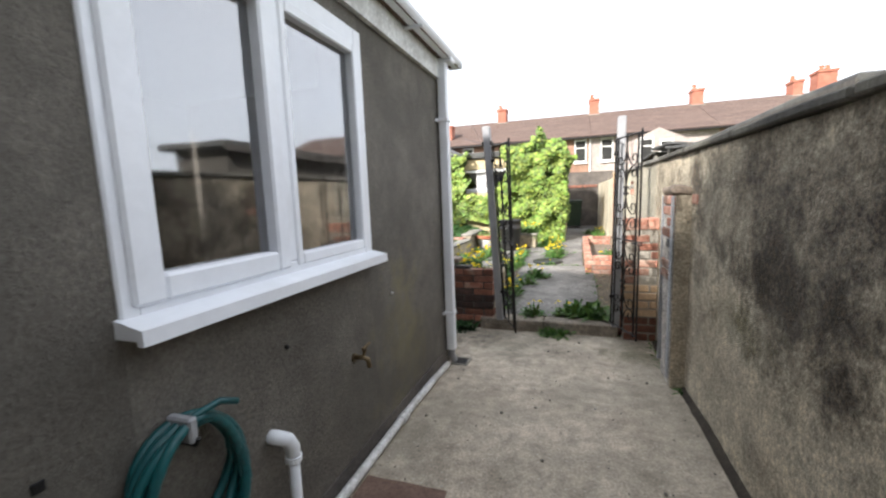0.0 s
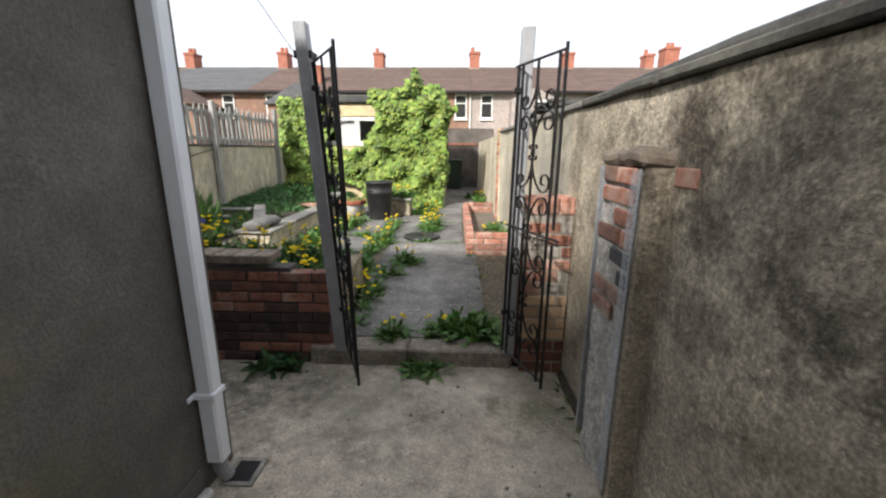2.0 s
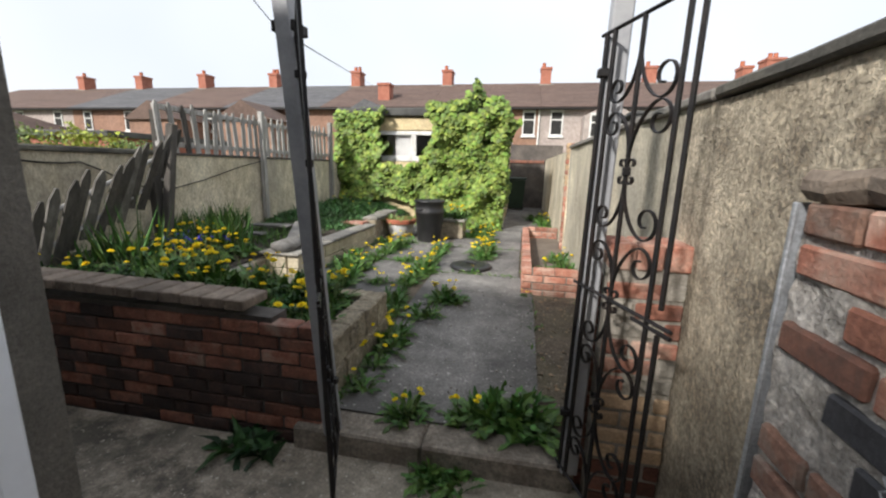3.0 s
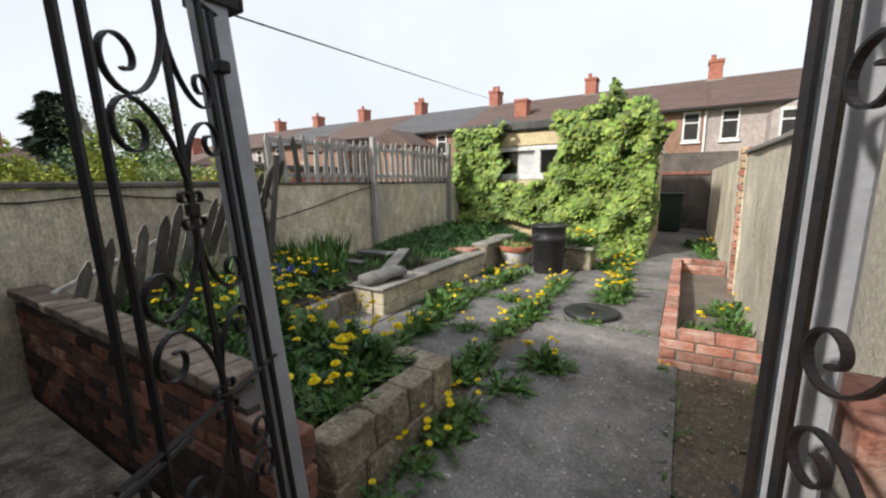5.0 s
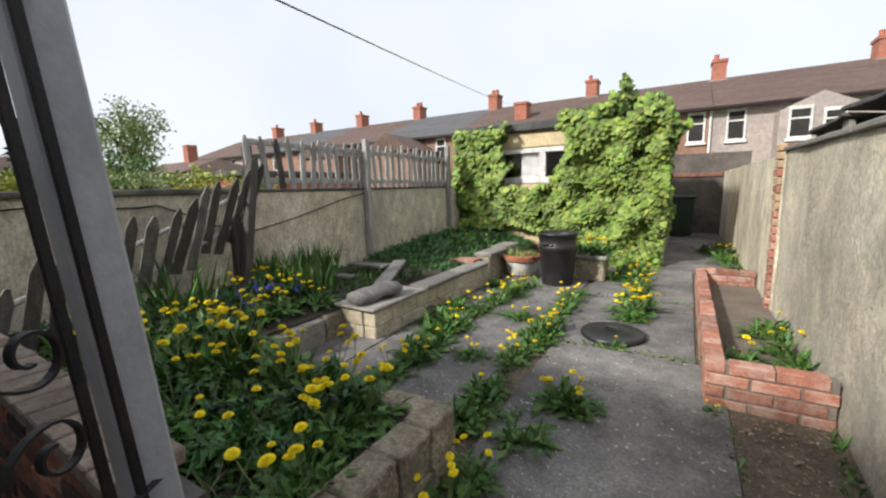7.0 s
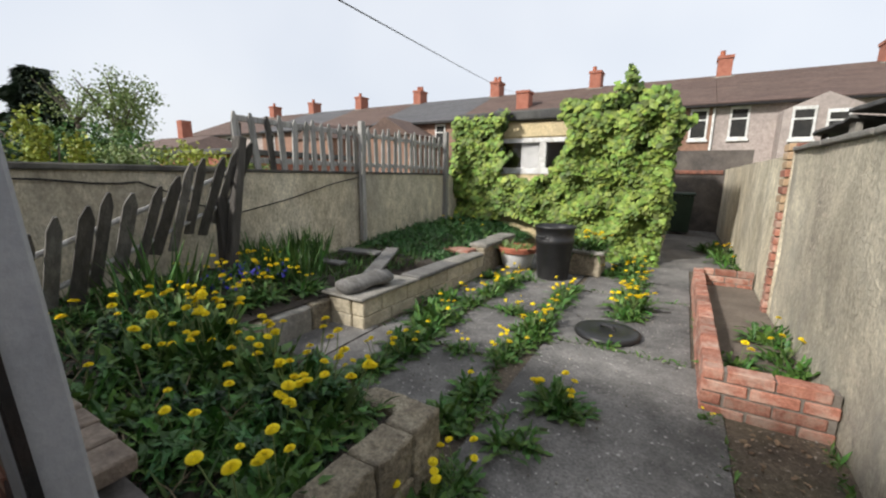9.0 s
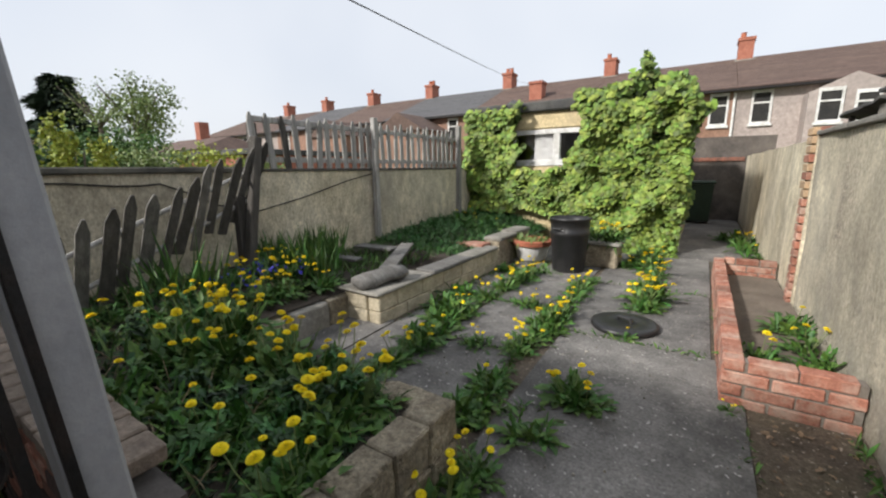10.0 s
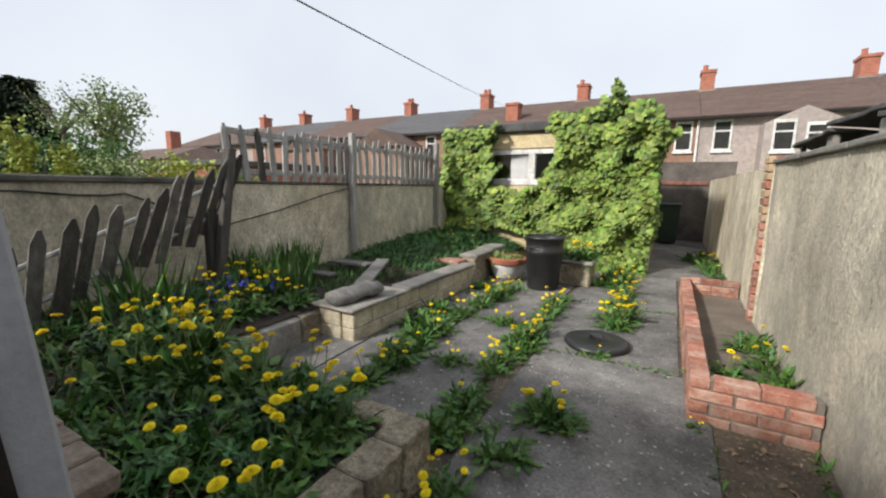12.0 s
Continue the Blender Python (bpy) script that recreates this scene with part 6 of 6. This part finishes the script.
# ---- ivy ----
def ivy_cover(x, z):
    nz = 0.12 * noise.noise((x * 2.2, z * 2.2, 1.0)) + 0.05 * noise.noise((x * 7, z * 7, 2.0))
    top = 2.78 + 0.42 * math.exp(-((x + 0.6) / 0.13) ** 2) + 0.08 * math.exp(-((x + 0.5) / 0.5) ** 2) + nz
    left = -1.43 - 0.36 * smooth01(2.05, 1.6, z) - 0.2 * smooth01(2.3, 2.7, z) + nz
    if x > left and z < top - 0.35 * smooth01(-0.1, 0.3, x) and x < 0.12 + 0.2 * math.exp(-((z - 2.45) / 0.25) ** 2) + nz * 0.6 - 0.1 * smooth01(0.9, 0.2, z):
        return True
    if x < -2.66 + 0.26 * math.exp(-((z - 1.85) / 0.16) ** 2) + 0.18 * smooth01(2.3, 2.6, z) + nz * 1.4 and z < 2.66 + nz and z > 0.7 and x > -3.62:
        return True
    return z < 1.45 + nz * 1.1 and -3.62 < x < -1.2 and z > 0.55 + 0.25 * smooth01(-1.5, -2.6, x)


def ivy_points(n, depth):
    pts = []
    while len(pts) < n:
        x, z = rp.uniform(-3.65, 0.42), rp.uniform(0.12, 3.25)
        if ivy_cover(x, z):
            bulge = depth * (0.5 + 0.9 * noise.noise((x * 2.6, z * 2.6, 7.0))) + 0.1 * smooth01(1.9, 2.6, z) * (x > -1.6)
            over = 0.0
            if z > 2.55:
                over = rp.uniform(0, 0.6)
            elif x > 0.06:
                over = rp.uniform(0, 0.5)
            pts.append((x, SY - 0.04 - max(bulge, 0) - rp.uniform(0, 0.05) + over, z * 0.96))
    return np.array(pts)


ivy = thing("ivy", "dense bright green ivy climbing over the shed", "ivy", (-0.8, SY - 0.1, 0.1))
# inner layer, coloured darker to give shadowy gaps behind the outer leaves
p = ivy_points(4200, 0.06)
o = new("inner_foliage", heart_mesh("inner_foliage", p, np.tile(np.array([0.0, -1.0, 0.2]), (len(p), 1)) + rp.randn(len(p), 3) * 0.6, rp.uniform(0.07, 0.13, len(p)), IVY_SHADED))
o.parent = ivy
o.matrix_parent_inverse = Matrix.Translation(-ivy.location)
o["kind"] = "stuff"
p = ivy_points(7600, 0.3)
p = p[[noise.noise((q[0] * 5, q[2] * 5, 4.0)) > -0.45 and math.hypot((q[0] + 0.32) / 0.16, (q[2] - 1.9) / 0.1) > 1 for q in p]]
nr = np.tile(np.array([-0.1, -1.0, 0.75]), (len(p), 1)) + rp.randn(len(p), 3) * 0.3
o = new("foliage", heart_mesh("foliage", p, nr, rp.uniform(0.075, 0.155, len(p)) * (1 - 0.35 * np.clip((1.2 - p[:, 2]) / 1.0, 0, 1)), IVY_LEAF))
o.parent = ivy
o.matrix_parent_inverse = Matrix.Translation(-ivy.location)
o["kind"] = "stuff"
shape = heart_mesh("leaf", [(0, 0, 0)], [(0, -1, 0.5)], [0.1], IVY_LEAF)
for c in ivy_points(240, 0.26):
    if c[0] < -1.6:
        continue
    lf = new("leaf", shape)
    lf.parent = ivy
    lf.matrix_parent_inverse = Matrix.Translation(-ivy.location)
    lf.matrix_basis = pose(c[0], c[1] - 0.03, c[2], rk.uniform(-25, 25), rk.uniform(-40, 40), rk.uniform(-40, 40)) @ Matrix.Scale(rk.uniform(0.7, 1.1), 4)
for xs in (-3.2, -1.0, -0.45, -0.15):
    pts = [(xs + 0.1 * noise.noise((xs, k * 0.5, 0)), SY - 0.05, 0.1 + 0.2 * k) for k in range(12)]
    part("vine_stem", tb(pts, 0.02, 6, 0.008), BARK, ivy)
# hanging skirt of ivy at the foot of the shed
p = field(420, (-0.95, 0.05), (10.55, 11.05), lambda x, y: 0.13 + rp.uniform(0, 0.55) * smooth01(10.5, 11.05, y))
o = new("skirt", heart_mesh("skirt", p, np.tile(np.array([0.1, -0.8, 0.8]), (len(p), 1)) + rp.randn(len(p), 3) * 0.4, rp.uniform(0.05, 0.1, len(p)), IVY_LEAF))
o.parent = ivy
o.matrix_parent_inverse = Matrix.Translation(-ivy.location)
o["kind"] = "stuff"


# ---- trees and shrubs beyond the west wall ----
def cloud_pts(centre, radii, n, clumps, seed, hollow=0.35):
    r = np.random.RandomState(seed)
    cs = r.randn(clumps, 3)
    cs = cs / np.linalg.norm(cs, axis=1)[:, None] * (hollow + (1 - hollow) * r.rand(clumps, 1)) * np.array(radii)
    pick = r.randint(0, clumps, n)
    return cs[pick] + r.randn(n, 3) * np.array(radii) * 0.13 + np.array(centre)


def broad_tree(x, y, height, radii, leaves, size, mat, seed, label, name="tree"):
    th = thing(name, label, "tree", (x, y, -0.25))
    r = random.Random(seed)
    base = height - radii[2] * 1.5
    part("trunk", tb([(x, y, -0.25), (x + 0.05, y, base * 0.5), (x, y + 0.05, base)], 0.11, 8, 0.07), BARK, th)
    for k in range(9):
        a = k * 2.4
        e = Vector((math.cos(a) * radii[0] * r.uniform(0.5, 0.95), math.sin(a) * radii[1] * r.uniform(0.5, 0.95), radii[2] * r.uniform(0.5, 1.5)))
        s = Vector((x, y, base - 0.2))
        part("limb", tb([s, s + e * 0.5 + Vector((0, 0, 0.1)), s + e], 0.045, 6, 0.012), BARK, th)
    p = cloud_pts((x, y, height - radii[2]), radii, leaves, 60, seed)
    o = new("crown", heart_mesh("crown", p, rp.randn(leaves, 3) + np.array([0.3, -0.3, 0.6]), rp.uniform(0.6, 1.2, leaves) * size, mat))
    o.parent = th
    o.matrix_parent_inverse = Matrix.Translation(-th.location)
    o["kind"] = "stuff"
    return th


broad_tree(-15.7, 10.2, 4.55, (1.2, 1.2, 1.2), 3600, 0.085, SPRING, 4, "young tree with fresh pale green spring leaves")
broad_tree(-19.5, 10.3, 5.1, (1.5, 1.5, 1.2), 700, 0.07, SPRING, 9, "nearly bare tree with few spring leaves")
con = thing("conifer", "dark green conifer beyond the gardens", "tree", (-22.9, 10.2, -0.25))
part("trunk", tb([(-22.9, 10.2, -0.25), (-22.9, 10.2, 4.9)], 0.18, 8, 0.03), BARK, con)
n = 5200
zz = rp.rand(n) ** 0.8
rad = (1.65 * (1 - zz) ** 0.7 + 0.12) * (0.75 + 0.3 * np.sin(zz * 26)) * (0.5 + 0.5 * rp.rand(n))
an = rp.uniform(0, 6.283, n)
rad *= 1 + 0.25 * np.sin(an * 3 + zz * 9)
p = np.stack([-22.9 + rad * np.cos(an), 10.2 + rad * np.sin(an), 0.6 + zz * 4.75], 1)
d = np.stack([np.cos(an), np.sin(an), 0.1 + 0.3 * rp.rand(n)], 1)
o = new("crown", leaf_mesh("crown", p, d, rp.uniform(0.3, 0.6, n), rp.uniform(0.12, 0.25, n), rp.uniform(0.1, 0.6, n), CONIFER))
o.parent = con
o.matrix_parent_inverse = Matrix.Translation(-con.location)
o["kind"] = "stuff"


def shrub(x, y, z0, radii, leaves, size, mat, seed, label):
    th = thing("shrub", label, "shrub", (x, y, -0.25), group="shrubs beyond the wall")
    for k in range(4):
        part("stem", tb([(x + 0.03 * k, y, -0.25), (x + 0.1 * (k - 1.5), y + 0.05 * k, z0)], 0.02, 5, 0.008), BARK, th)
    p = cloud_pts((x, y, z0), radii, leaves, 40, seed, 0.2)
    o = new("foliage", heart_mesh("foliage", p, rp.randn(leaves, 3) + np.array([0.4, -0.3, 0.5]), rp.uniform(0.6, 1.2, leaves) * size, mat))
    o.parent = th
    o.matrix_parent_inverse = Matrix.Translation(-th.location)
    o["kind"] = "stuff"


shrub(-5.6, 5.15, 1.45, (0.35, 0.35, 0.4), 1530, 0.048, LIME, 31, "golden-leaved shrub rising behind the wall")
shrub(-5.5, 5.45, 1.65, (0.14, 0.16, 0.42), 850, 0.044, LIME, 32, "golden-leaved shrub rising behind the wall")
shrub(-5.5, 5.8, 1.5, (0.16, 0.16, 0.4), 765, 0.044, LIME, 33, "golden-leaved shrub rising behind the wall")
shrub(-6.4, 6.2, 1.45, (0.6, 0.8, 0.4), 2550, 0.048, LEAF, 34, "rounded green shrub behind the wall")
shrub(-6.6, 5.2, 1.4, (0.5, 0.7, 0.45), 2040, 0.054, LEAF_DARK, 35, "dark green shrub behind the wall")
shrub(-5.2, 6.9, 1.5, (0.4, 0.5, 0.3), 1190, 0.041, LIME, 36, "straggly pale shrub behind the wall")
shrub(-5.4, 7.7, 1.45, (0.4, 0.5, 0.25), 1020, 0.041, SPRING, 37, "straggly pale shrub behind the wall")
shrub(-5.7, 4.6, 1.5, (0.4, 0.5, 0.4), 2040, 0.048, LIME, 39, "golden-leaved shrub rising behind the wall")
shrub(-7.4, 6.6, 1.7, (0.8, 0.9, 0.45), 3740, 0.054, LEAF, 40, "rounded green shrub behind the wall")
shrub(-5.9, 6.5, 1.5, (0.5, 0.6, 0.35), 2040, 0.041, SPRING, 41, "straggly pale shrub behind the wall")
shrub(-7.0, 4.0, 1.4, (0.7, 0.9, 0.5), 2550, 0.054, LEAF, 38, "rounded green shrub behind the wall")

q = field(160, (0.63, 1.05), (4.5, 6.5), lambda x, y: garden_z(x, y) + 0.002)
stuff("leaf_litter", heart_mesh("leaf_litter", q, np.tile(np.array([0, 0, 1.0]), (160, 1)) + rp.randn(160, 3) * 0.25, rp.uniform(0.012, 0.035, 160), surf("dead_leaf", (0.16, 0.1, 0.06), (0.3, 0.22, 0.14), 12, 0.9, 0.1, 60, island=0.35)), "small dead leaves lying on the dirt verge", "leaf litter")
